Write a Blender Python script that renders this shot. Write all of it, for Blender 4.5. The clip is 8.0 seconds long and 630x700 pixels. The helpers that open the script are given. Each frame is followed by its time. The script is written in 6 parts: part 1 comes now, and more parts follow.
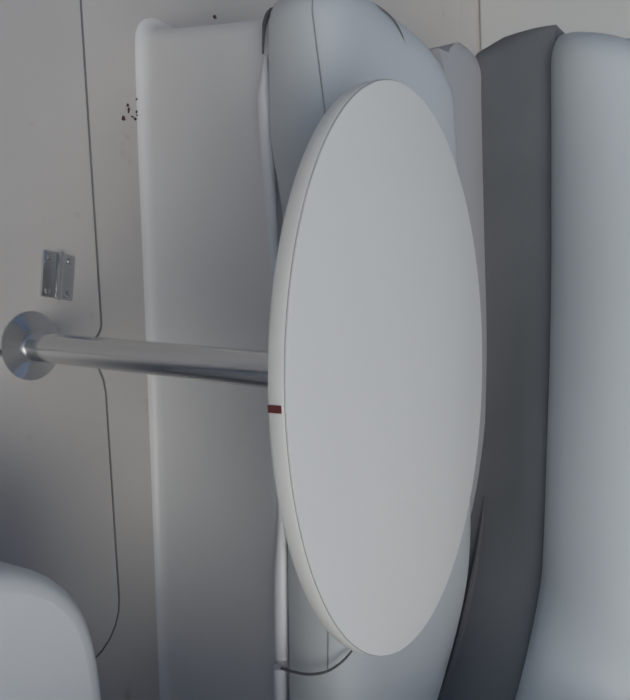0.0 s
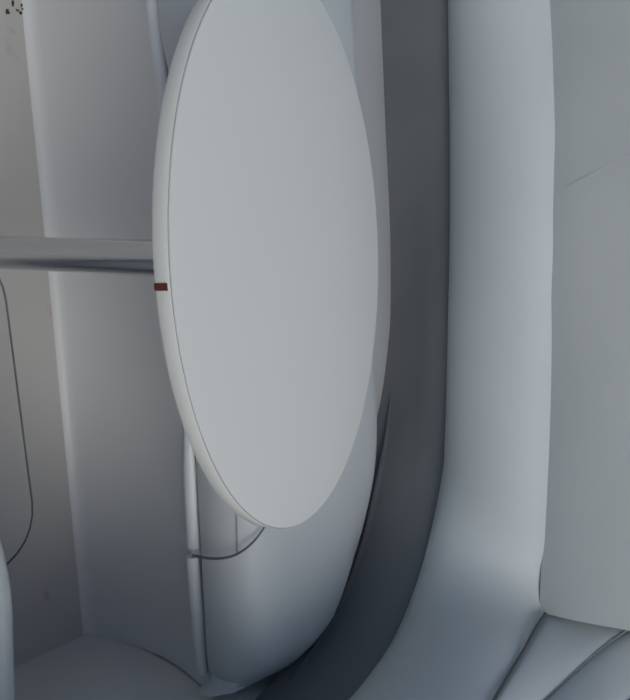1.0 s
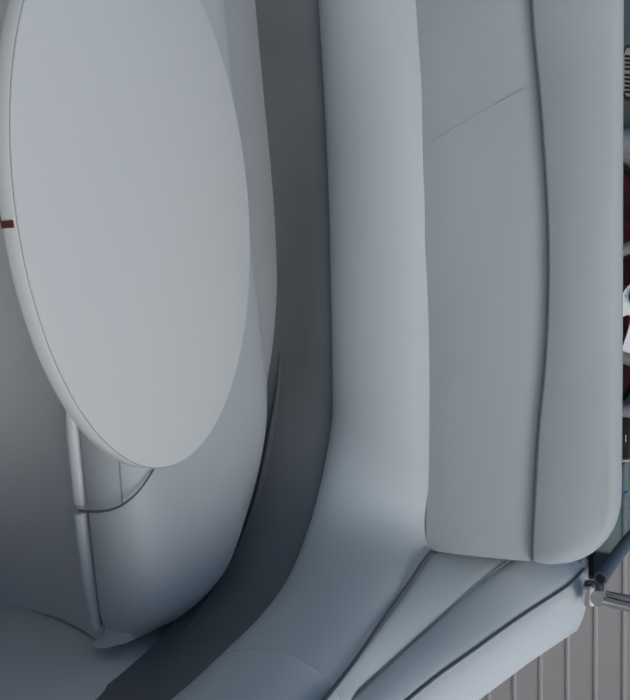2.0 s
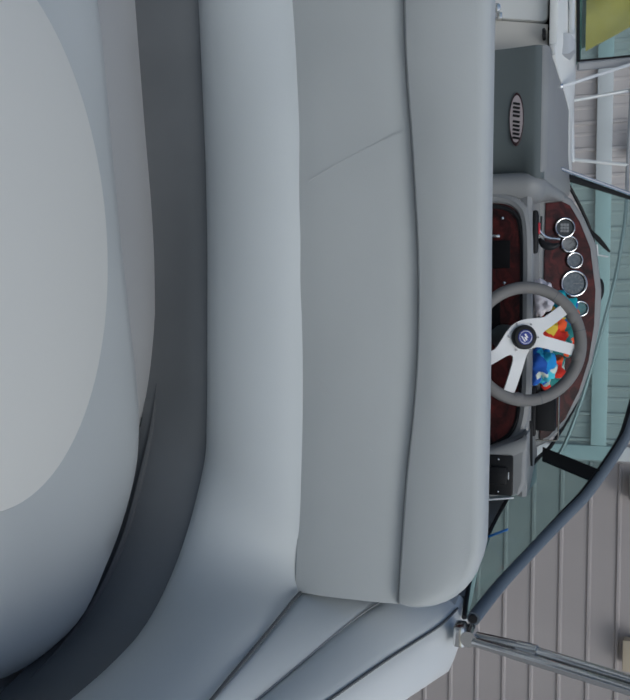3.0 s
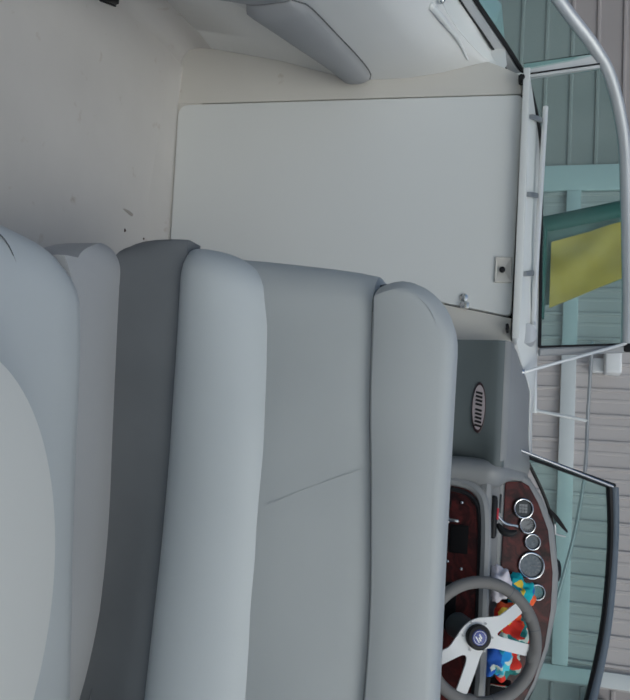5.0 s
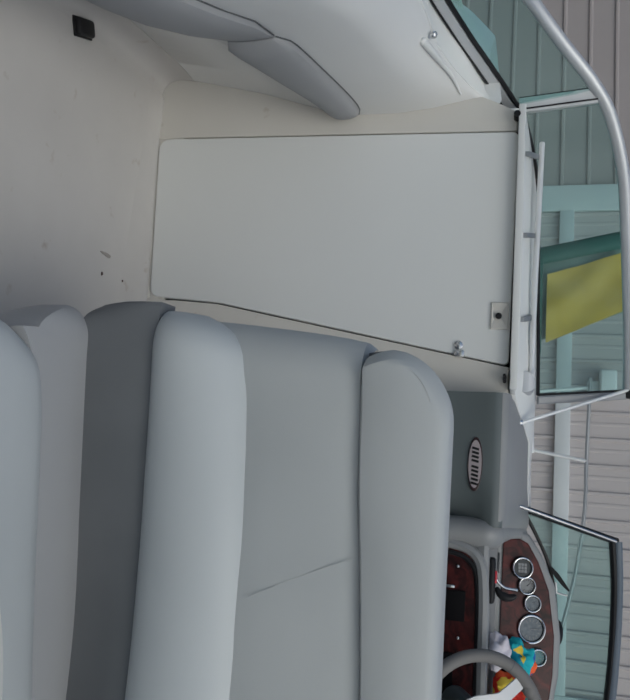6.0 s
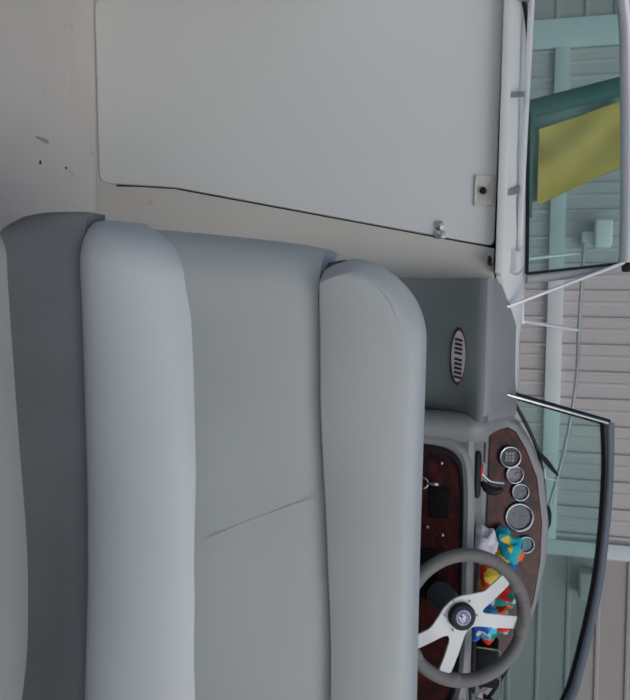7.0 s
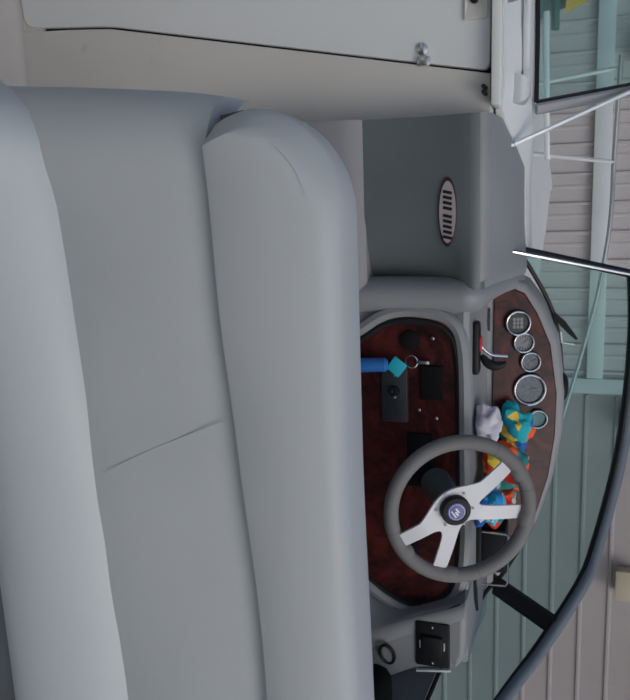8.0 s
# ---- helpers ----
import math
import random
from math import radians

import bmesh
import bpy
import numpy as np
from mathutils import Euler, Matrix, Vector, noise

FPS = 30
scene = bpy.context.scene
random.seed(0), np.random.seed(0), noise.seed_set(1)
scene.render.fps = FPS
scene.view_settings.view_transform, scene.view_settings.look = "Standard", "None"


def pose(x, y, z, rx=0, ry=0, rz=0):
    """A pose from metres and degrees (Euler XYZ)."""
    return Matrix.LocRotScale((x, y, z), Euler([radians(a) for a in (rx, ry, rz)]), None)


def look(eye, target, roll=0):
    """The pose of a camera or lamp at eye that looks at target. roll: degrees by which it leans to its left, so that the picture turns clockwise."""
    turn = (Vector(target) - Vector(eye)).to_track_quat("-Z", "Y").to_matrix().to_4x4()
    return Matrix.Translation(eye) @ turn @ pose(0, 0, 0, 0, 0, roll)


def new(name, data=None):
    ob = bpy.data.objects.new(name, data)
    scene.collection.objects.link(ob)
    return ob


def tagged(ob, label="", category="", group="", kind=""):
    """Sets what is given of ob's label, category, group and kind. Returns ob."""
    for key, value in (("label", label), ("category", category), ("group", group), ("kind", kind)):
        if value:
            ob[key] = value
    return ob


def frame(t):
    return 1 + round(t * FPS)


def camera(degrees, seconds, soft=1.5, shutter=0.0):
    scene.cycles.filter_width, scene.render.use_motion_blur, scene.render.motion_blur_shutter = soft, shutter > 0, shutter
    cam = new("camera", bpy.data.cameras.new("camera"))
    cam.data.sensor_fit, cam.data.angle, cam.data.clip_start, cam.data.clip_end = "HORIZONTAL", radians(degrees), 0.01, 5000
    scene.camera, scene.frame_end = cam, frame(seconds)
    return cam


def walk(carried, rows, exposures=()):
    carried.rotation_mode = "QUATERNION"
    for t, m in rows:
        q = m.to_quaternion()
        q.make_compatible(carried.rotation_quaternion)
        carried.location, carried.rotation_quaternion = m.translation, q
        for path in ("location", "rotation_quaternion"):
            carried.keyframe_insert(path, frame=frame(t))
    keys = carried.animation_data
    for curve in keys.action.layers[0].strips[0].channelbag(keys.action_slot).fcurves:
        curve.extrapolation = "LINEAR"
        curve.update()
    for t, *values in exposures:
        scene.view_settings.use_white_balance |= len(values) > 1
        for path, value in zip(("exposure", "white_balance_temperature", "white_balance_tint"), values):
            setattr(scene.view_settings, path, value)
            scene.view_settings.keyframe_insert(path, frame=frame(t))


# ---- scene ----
cam = camera(44.0, 8.0, soft=2.0)
PATH = [
    (0, (-0.096, -2.233, 0.884), (-0.195, -0.580, -0.237), 91.1),
    (0.5, (-0.080, -2.220, 0.896), (-0.074, -0.516, -0.151), 92.2),
    (1, (-0.040, -2.228, 0.937), (0.031, -0.476, -0.025), 92.4),
    (1.5, (0.011, -2.252, 0.987), (0.100, -0.456, 0.109), 91.5),
    (1.7, (0.028, -2.242, 0.997), (0.121, -0.422, 0.157), 90.8),
    (2.8, (-0.009, -2.179, 1.12), (0.073, -0.296, 0.45), 91.1),
    (3, (-0.006, -2.164, 1.124), (0.039, -0.264, 0.502), 91.1),
    (3.5, (-0.04, -2.164, 1.136), (-0.094, -0.239, 0.596), 91.1),
    (4, (-0.111, -2.177, 1.157), (-0.275, -0.253, 0.637), 91.3),
    (4.5, (-0.197, -2.183, 1.158), (-0.472, -0.279, 0.612), 91.6),
    (5, (-0.336, -2.197, 1.14), (-0.691, -0.31, 0.581), 92.1),
    (5.2, (-0.364, -2.199, 1.125), (-0.768, -0.32, 0.572), 92.1),
    (6.3, (-0.522, -2.049, 1.117), (-0.873, -0.153, 0.587), 91.1),
    (6.5, (-0.552, -2.026, 1.123), (-0.813, -0.113, 0.601), 91.2),
    (7, (-0.609, -1.915, 1.132), (-0.625, 0.016, 0.613), 91.8),
    (7.5, (-0.648, -1.75, 1.207), (-0.453, 0.151, 0.619), 91.7),
    (8, (-0.659, -1.585, 1.242), (-0.279, 0.272, 0.605), 91.8),
]
walk(cam, [(t, look(eye, target, roll)) for t, eye, target, roll in PATH],
     exposures=[(0, 0.0, 6060, 5), (1.5, 0.0, 5850, 3), (3, -0.04, 5790, 3), (5, -0.06, 5840, 1), (6.5, -0.06, 6000, 4), (8, -0.12, 6000, 7)])

# ---- light: open shade under a bright sky ----
SUN_EL, SUN_AZ = 50.0, 146.0
world = bpy.data.worlds.new("sky")
world.use_nodes = True
scene.world = world
wn = world.node_tree
sky = wn.nodes.new("ShaderNodeTexSky")
sky.sky_type = "NISHITA"
sky.sun_disc = False
sky.sun_elevation = radians(SUN_EL)
sky.sun_rotation = radians(SUN_AZ)
sky.air_density = 1.0
sky.dust_density = 4.0
sky.ozone_density = 0.5
wn.links.new(sky.outputs[0], wn.nodes["Background"].inputs[0])
wn.nodes["Background"].inputs[1].default_value = 0.091
sun_data = bpy.data.lights.new("sun", "SUN")
sun_data.energy = 0.68
sun_data.angle = radians(35)
sun_data.color = (1.0, 0.96, 0.9)
sun = new("sun", sun_data)
sun.matrix_world = look((math.sin(radians(SUN_AZ)) * math.cos(radians(SUN_EL)), math.cos(radians(SUN_AZ)) * math.cos(radians(SUN_EL)), math.sin(radians(SUN_EL))), (0, 0, 0))

# ---- materials ----


def nodes_of(name):
    m = bpy.data.materials.new(name)
    m.use_nodes = True
    return m, m.node_tree.nodes, m.node_tree.links, m.node_tree.nodes["Principled BSDF"]


def surface(name, a, b, rough=0.5, metal=0.0, scale=3.0, grain=200.0, bump=0.1, rough_var=0.1, coat=0.0, stretch=(1, 1, 1), spec=0.5, dirt=None, dirt_at=0.62):
    """Two colours mixed by broad noise, fine grain in the relief, and a little variation in gloss."""
    m, n, l, p = nodes_of(name)
    tc = n.new("ShaderNodeTexCoord")
    mp = n.new("ShaderNodeMapping")
    mp.inputs["Scale"].default_value = stretch
    l.new(tc.outputs["Object"], mp.inputs[0])
    big = n.new("ShaderNodeTexNoise")
    big.inputs["Scale"].default_value = scale
    big.inputs["Detail"].default_value = 6
    l.new(mp.outputs[0], big.inputs["Vector"])
    ramp = n.new("ShaderNodeValToRGB")
    ramp.color_ramp.elements[0].position, ramp.color_ramp.elements[1].position = 0.3, 0.7
    ramp.color_ramp.elements[0].color, ramp.color_ramp.elements[1].color = (*a, 1), (*b, 1)
    l.new(big.outputs[0], ramp.inputs[0])
    col = ramp.outputs[0]
    fine = n.new("ShaderNodeTexNoise")
    fine.inputs["Scale"].default_value = grain
    fine.inputs["Detail"].default_value = 3
    l.new(mp.outputs[0], fine.inputs["Vector"])
    if dirt:
        spots = n.new("ShaderNodeTexNoise")
        spots.inputs["Scale"].default_value = 14
        spots.inputs["Detail"].default_value = 8
        l.new(mp.outputs[0], spots.inputs["Vector"])
        cut = n.new("ShaderNodeMapRange")
        cut.inputs[1].default_value, cut.inputs[2].default_value = dirt_at, dirt_at + 0.12
        l.new(spots.outputs[0], cut.inputs[0])
        mix = n.new("ShaderNodeMix")
        mix.data_type = "RGBA"
        mix.inputs[7].default_value = (*dirt, 1)
        l.new(cut.outputs[0], mix.inputs[0])
        l.new(col, mix.inputs[6])
        col = mix.outputs[2]
    l.new(col, p.inputs["Base Color"])
    rr = n.new("ShaderNodeMapRange")
    rr.inputs[3].default_value, rr.inputs[4].default_value = rough - rough_var, rough + rough_var
    l.new(big.outputs[0], rr.inputs[0])
    l.new(rr.outputs[0], p.inputs["Roughness"])
    p.inputs["Metallic"].default_value = metal
    p.inputs["Specular IOR Level"].default_value = spec
    p.inputs["Coat Weight"].default_value = coat
    p.inputs["Coat Roughness"].default_value = 0.08
    if bump:
        bp = n.new("ShaderNodeBump")
        bp.inputs["Strength"].default_value = bump
        bp.inputs["Distance"].default_value = 0.002
        l.new(fine.outputs[0], bp.inputs["Height"])
        l.new(bp.outputs[0], p.inputs["Normal"])
    return m


VINYL = surface("pale_grey_vinyl", (0.46, 0.485, 0.495), (0.50, 0.525, 0.535), 0.52, scale=2.2, grain=420, bump=0.12, spec=0.4)
VINYL_MID = surface("mid_grey_vinyl", (0.424, 0.441, 0.443), (0.464, 0.481, 0.483), 0.55, scale=2.5, grain=420, bump=0.14, spec=0.35)
# grey vinyl darkened for the shade between cushion and band
VINYL_SHELF_SHADED = surface("shaded_shelf_vinyl", (0.325, 0.33, 0.34), (0.365, 0.37, 0.38), 0.6, scale=2.5, grain=420, bump=0.12, spec=0.3)
VINYL_DARK = surface("dark_grey_vinyl", (0.115, 0.122, 0.128), (0.15, 0.157, 0.165), 0.6, scale=3, grain=420, bump=0.15, spec=0.3)
PAD_GREY = surface("slate_grey_vinyl", (0.25, 0.255, 0.265), (0.29, 0.295, 0.305), 0.55, grain=400, bump=0.12)
# for dark seams, and for tubes that stand in for shaded gaps
THREAD_SHADE = surface("seam_shadow_grey", (0.08, 0.085, 0.09), (0.11, 0.115, 0.12), 0.8, bump=0)
PIPING = surface("white_vinyl_piping", (0.62, 0.63, 0.64), (0.7, 0.71, 0.72), 0.4, bump=0.05)
GEL = surface("cream_gelcoat", (0.56, 0.54, 0.50), (0.63, 0.61, 0.57), 0.32, scale=1.6, grain=60, bump=0.03, dirt=(0.42, 0.37, 0.31), dirt_at=0.68)
GEL_MIX = surface("off_white_gelcoat", (0.615, 0.615, 0.605), (0.665, 0.665, 0.655), 0.32, scale=1.5, grain=60, bump=0.03)
GEL_WHITE = surface("white_gelcoat", (0.655, 0.665, 0.655), (0.69, 0.70, 0.69), 0.3, rough_var=0.04, scale=1.1, grain=50, bump=0.02)
GEL_FLOOR = surface("worn_gelcoat_floor", (0.455, 0.44, 0.425), (0.53, 0.512, 0.495), 0.42, scale=2.2, grain=300, bump=0.08, dirt=(0.36, 0.31, 0.27), dirt_at=0.66)
BASE = surface("white_moulded_base", (0.60, 0.60, 0.60), (0.66, 0.66, 0.66), 0.36, scale=1.8, grain=60, bump=0.03)
LAMINATE = surface("white_laminate", (0.645, 0.635, 0.595), (0.68, 0.67, 0.625), 0.38, scale=1.2, grain=260, bump=0.03)
DASH = surface("grey_moulded_plastic", (0.226, 0.230, 0.233), (0.272, 0.277, 0.28), 0.5, scale=4, grain=500, bump=0.12)
DASH_DARK = surface("slate_grey_plastic", (0.085, 0.101, 0.103), (0.108, 0.126, 0.128), 0.38, scale=3, grain=400, bump=0.06)
BLACK = surface("black_plastic", (0.008, 0.008, 0.009), (0.016, 0.016, 0.018), 0.5, grain=300, bump=0.08, spec=0.25)
DULL_STEEL = surface("dull_steel", (0.26, 0.27, 0.28), (0.34, 0.35, 0.36), 0.5, metal=0.6, bump=0.03)
MAROON_DARK = surface("dark_maroon_enamel", (0.024, 0.008, 0.011), (0.036, 0.011, 0.014), 0.35, bump=0)
RUBBER = surface("blue_grey_rubber", (0.10, 0.125, 0.155), (0.135, 0.16, 0.19), 0.5, grain=300, bump=0.1)
FOAM = surface("grey_foam_grip", (0.16, 0.153, 0.148), (0.20, 0.193, 0.187), 0.7, grain=350, bump=0.2)
STEEL = surface("polished_steel", (0.62, 0.62, 0.62), (0.72, 0.72, 0.72), 0.18, metal=1.0, bump=0.02, rough_var=0.08)
ALU = surface("anodised_aluminium", (0.52, 0.53, 0.545), (0.58, 0.59, 0.605), 0.5, metal=0.55, bump=0.04, stretch=(1, 1, 8))
SPOKE = surface("brushed_white_alloy", (0.70, 0.70, 0.70), (0.76, 0.76, 0.76), 0.5, metal=0.0, bump=0.05)
CONCRETE = surface("yard_concrete", (0.27, 0.26, 0.25), (0.35, 0.34, 0.32), 0.85, scale=0.8, grain=40, bump=0.4, dirt=(0.18, 0.17, 0.15))
SIDING_LIGHT = surface("pinkish_grey_metal_siding", (0.46, 0.43, 0.43), (0.51, 0.48, 0.475), 0.45, scale=0.8, grain=80, bump=0.05, stretch=(1, 1, 0.25))
SIDING = surface("taupe_metal_siding", (0.325, 0.295, 0.291), (0.37, 0.338, 0.333), 0.45, scale=0.8, grain=80, bump=0.05, stretch=(1, 1, 0.25))
TRIM_GREEN = surface("pale_green_metal_trim", (0.55, 0.585, 0.60), (0.60, 0.635, 0.645), 0.4, bump=0.03)
LAMP_GREY = surface("weathered_grey_plastic", (0.36, 0.345, 0.33), (0.43, 0.415, 0.395), 0.6, scale=9, bump=0.05)
WHITE = surface("white_plastic", (0.72, 0.73, 0.74), (0.78, 0.79, 0.8), 0.4, bump=0.03)
BLUE = surface("royal_blue_enamel", (0.02, 0.035, 0.22), (0.03, 0.05, 0.28), 0.25, bump=0)
BLUE_FOAM = surface("blue_float_foam", (0.02, 0.13, 0.42), (0.03, 0.17, 0.5), 0.6, bump=0.1)
CYAN = surface("turquoise_plastic", (0.03, 0.42, 0.52), (0.05, 0.5, 0.6), 0.4, bump=0)
RED_LINE = surface("maroon_paint", (0.09, 0.018, 0.016), (0.17, 0.03, 0.025), 0.4, bump=0)
BADGE = surface("pinkish_silver_badge", (0.42, 0.36, 0.37), (0.47, 0.41, 0.42), 0.35, metal=0.3, bump=0)
SWITCH = surface("matt_switch_black", (0.006, 0.006, 0.007), (0.012, 0.011, 0.012), 0.8, bump=0.04, spec=0.08)
FACE = surface("gauge_face", (0.018, 0.022, 0.025), (0.035, 0.042, 0.045), 0.4, scale=40, bump=0)
FACE_MID = surface("slate_gauge_face", (0.085, 0.105, 0.125), (0.15, 0.175, 0.195), 0.4, scale=90, bump=0)
CYAN_FACE = surface("teal_gauge_face", (0.05, 0.16, 0.17), (0.1, 0.25, 0.26), 0.4, scale=60, bump=0)
FACE_PALE = surface("pale_gauge_face", (0.17, 0.175, 0.18), (0.24, 0.245, 0.25), 0.4, scale=40, bump=0)
YELLOW = surface("yellow_tarpaulin", (0.54, 0.355, 0.045), (0.64, 0.445, 0.10), 0.7, scale=9, grain=40, bump=0.4)
BROWN = surface("brown_stain", (0.035, 0.016, 0.012), (0.07, 0.03, 0.022), 0.7, bump=0.1)
SMUDGE = surface("grey_scuff", (0.27, 0.245, 0.225), (0.32, 0.295, 0.27), 0.6, bump=0)
# polished steel with the bright sky's reflection put into its base colour
STEEL_SKY_SHEEN = surface("steel_with_sky_sheen", (0.74, 0.74, 0.73), (0.82, 0.82, 0.81), 0.35, metal=0.45, bump=0.01)
CHROME = surface("chrome_trim", (0.86, 0.87, 0.88), (0.92, 0.93, 0.94), 0.12, metal=1.0, bump=0, rough_var=0.03)
SILL = surface("pale_grey_plastic", (0.20, 0.197, 0.207), (0.235, 0.231, 0.242), 0.5, grain=400, bump=0.08)
SLATE = surface("dark_slate_plate", (0.022, 0.025, 0.03), (0.034, 0.038, 0.045), 0.45, bump=0.04)
RED_LEVER = surface("red_lever_gate", (0.42, 0.02, 0.03), (0.55, 0.03, 0.05), 0.4, bump=0)
HATCH_GAP = surface("grey_hatch_gap", (0.14, 0.145, 0.15), (0.19, 0.195, 0.2), 0.8, bump=0)
CLOTH_WHITE = surface("white_cotton", (0.62, 0.58, 0.64), (0.74, 0.71, 0.75), 0.9, scale=12, grain=500, bump=0.3)


def wood():
    """Dark red burl under a glossy coat."""
    m, n, l, p = nodes_of("burl_wood")
    tc = n.new("ShaderNodeTexCoord")
    warp = n.new("ShaderNodeTexNoise")
    warp.inputs["Scale"].default_value, warp.inputs["Detail"].default_value = 7, 5
    l.new(tc.outputs["Object"], warp.inputs["Vector"])
    add = n.new("ShaderNodeVectorMath")
    add.operation = "MULTIPLY_ADD"
    add.inputs[1].default_value = (0.35, 0.35, 0.35)
    l.new(warp.outputs["Color"], add.inputs[0])
    l.new(tc.outputs["Object"], add.inputs[2])
    mp = n.new("ShaderNodeMapping")
    mp.inputs["Scale"].default_value = (5, 5, 16)
    l.new(add.outputs[0], mp.inputs[0])
    g = n.new("ShaderNodeTexNoise")
    g.inputs["Scale"].default_value, g.inputs["Detail"].default_value = 2.2, 9
    l.new(mp.outputs[0], g.inputs["Vector"])
    r = n.new("ShaderNodeValToRGB")
    r.color_ramp.elements[0].position, r.color_ramp.elements[0].color = 0.32, (0.012, 0.0034, 0.0038, 1)
    r.color_ramp.elements[1].position, r.color_ramp.elements[1].color = 0.70, (0.095, 0.0150, 0.013, 1)
    mid = r.color_ramp.elements.new(0.5)
    mid.color = (0.045, 0.0086, 0.0082, 1)
    l.new(g.outputs[0], r.inputs[0])
    l.new(r.outputs[0], p.inputs["Base Color"])
    p.inputs["Roughness"].default_value = 0.38
    p.inputs["Specular IOR Level"].default_value = 0.2
    p.inputs["Coat Weight"].default_value = 0.15
    p.inputs["Coat Roughness"].default_value = 0.12
    return m


def glass():
    """Green tinted glass under a thin, streaky film of dust."""
    m, n, l, p = nodes_of("green_tinted_glass")
    tr = n.new("ShaderNodeBsdfTransparent")
    tr.inputs[0].default_value = (0.735, 0.865, 0.855, 1)
    gl = n.new("ShaderNodeBsdfGlossy")
    gl.inputs["Roughness"].default_value = 0.03
    fr = n.new("ShaderNodeLayerWeight")
    fr.inputs[0].default_value = 0.12
    mx = n.new("ShaderNodeMixShader")
    l.new(fr.outputs[0], mx.inputs[0])
    l.new(tr.outputs[0], mx.inputs[1])
    l.new(gl.outputs[0], mx.inputs[2])
    dust = n.new("ShaderNodeBsdfDiffuse")
    dust.inputs["Color"].default_value = (0.55, 0.58, 0.57, 1)
    tc = n.new("ShaderNodeTexCoord")
    mp = n.new("ShaderNodeMapping")
    mp.inputs["Scale"].default_value = (3.0, 3.0, 1.1)
    l.new(tc.outputs["Object"], mp.inputs[0])
    streak = n.new("ShaderNodeTexNoise")
    streak.inputs["Scale"].default_value, streak.inputs["Detail"].default_value = 2.4, 5
    l.new(mp.outputs[0], streak.inputs["Vector"])
    amount = n.new("ShaderNodeMapRange")
    amount.inputs["From Min"].default_value, amount.inputs["From Max"].default_value = 0.35, 0.75
    amount.inputs["To Min"].default_value, amount.inputs["To Max"].default_value = 0.015, 0.075
    l.new(streak.outputs[0], amount.inputs["Value"])
    film_mix = n.new("ShaderNodeMixShader")
    l.new(amount.outputs[0], film_mix.inputs[0])
    l.new(mx.outputs[0], film_mix.inputs[1])
    l.new(dust.outputs[0], film_mix.inputs[2])
    l.new(film_mix.outputs[0], n["Material Output"].inputs[0])
    return m


def print_cloth(name, cols):
    """Beach towel printed in blocks of bright colours."""
    m, n, l, p = nodes_of(name)
    tc = n.new("ShaderNodeTexCoord")
    sway = n.new("ShaderNodeTexNoise")
    sway.inputs["Scale"].default_value = 14
    l.new(tc.outputs["Object"], sway.inputs["Vector"])
    bend = n.new("ShaderNodeVectorMath")
    bend.operation = "MULTIPLY_ADD"
    bend.inputs[1].default_value = (0.05, 0.05, 0.05)
    l.new(sway.outputs["Color"], bend.inputs[0])
    l.new(tc.outputs["Object"], bend.inputs[2])
    w = n.new("ShaderNodeTexVoronoi")
    w.inputs["Scale"].default_value = 25
    l.new(bend.outputs[0], w.inputs["Vector"])
    pick = n.new("ShaderNodeSeparateColor")
    l.new(w.outputs["Color"], pick.inputs[0])
    r = n.new("ShaderNodeValToRGB")
    r.color_ramp.interpolation = "CONSTANT"
    r.color_ramp.elements[0].color = (*cols[0][1], 1)
    r.color_ramp.elements[1].position, r.color_ramp.elements[1].color = cols[-1][0], (*cols[-1][1], 1)
    for pos, c in cols[1:-1]:
        r.color_ramp.elements.new(pos).color = (*c, 1)
    l.new(pick.outputs[0], r.inputs[0])
    l.new(r.outputs[0], p.inputs["Base Color"])
    p.inputs["Roughness"].default_value = 0.85
    f = n.new("ShaderNodeTexNoise")
    f.inputs["Scale"].default_value = 300
    l.new(tc.outputs["Object"], f.inputs["Vector"])
    b = n.new("ShaderNodeBump")
    b.inputs["Strength"].default_value, b.inputs["Distance"].default_value = 0.4, 0.002
    l.new(f.outputs[0], b.inputs["Height"])
    l.new(b.outputs[0], p.inputs["Normal"])
    return m


WOOD, GLASS = wood(), glass()
TOWEL_BLUE = print_cloth("blue_printed_towel", [(0.0, (0.02, 0.10, 0.46)), (0.3, (0.03, 0.28, 0.70)), (0.55, (0.05, 0.42, 0.66)), (0.75, (0.10, 0.55, 0.68)), (0.9, (0.62, 0.68, 0.62))])
TOWEL_RED = print_cloth("red_printed_towel", [(0.0, (0.70, 0.03, 0.015)), (0.36, (0.80, 0.10, 0.02)), (0.58, (0.85, 0.62, 0.06)), (0.76, (0.03, 0.20, 0.19)), (0.88, (0.42, 0.52, 0.46))])
TOWEL_TEAL = print_cloth("teal_printed_towel", [(0.0, (0.02, 0.30, 0.42)), (0.3, (0.03, 0.42, 0.48)), (0.58, (0.85, 0.62, 0.06)), (0.75, (0.02, 0.12, 0.40)), (0.9, (0.80, 0.12, 0.03))])

# ---- mesh helpers ----
ORIGIN = {}


def link(name, bm, mat, smooth=40):
    bmesh.ops.recalc_face_normals(bm, faces=bm.faces)
    bm.edges.index_update()
    hard = [e.index for e in bm.edges if not e.smooth]
    me = bpy.data.meshes.new(name)
    bm.to_mesh(me)
    bm.free()
    me.materials.append(mat)
    for p in me.polygons:
        p.use_smooth = smooth > 0
    if smooth:
        me.set_sharp_from_angle(angle=radians(smooth))
        for i in hard:
            me.edges[i].use_edge_sharp = True
    return new(name, me)


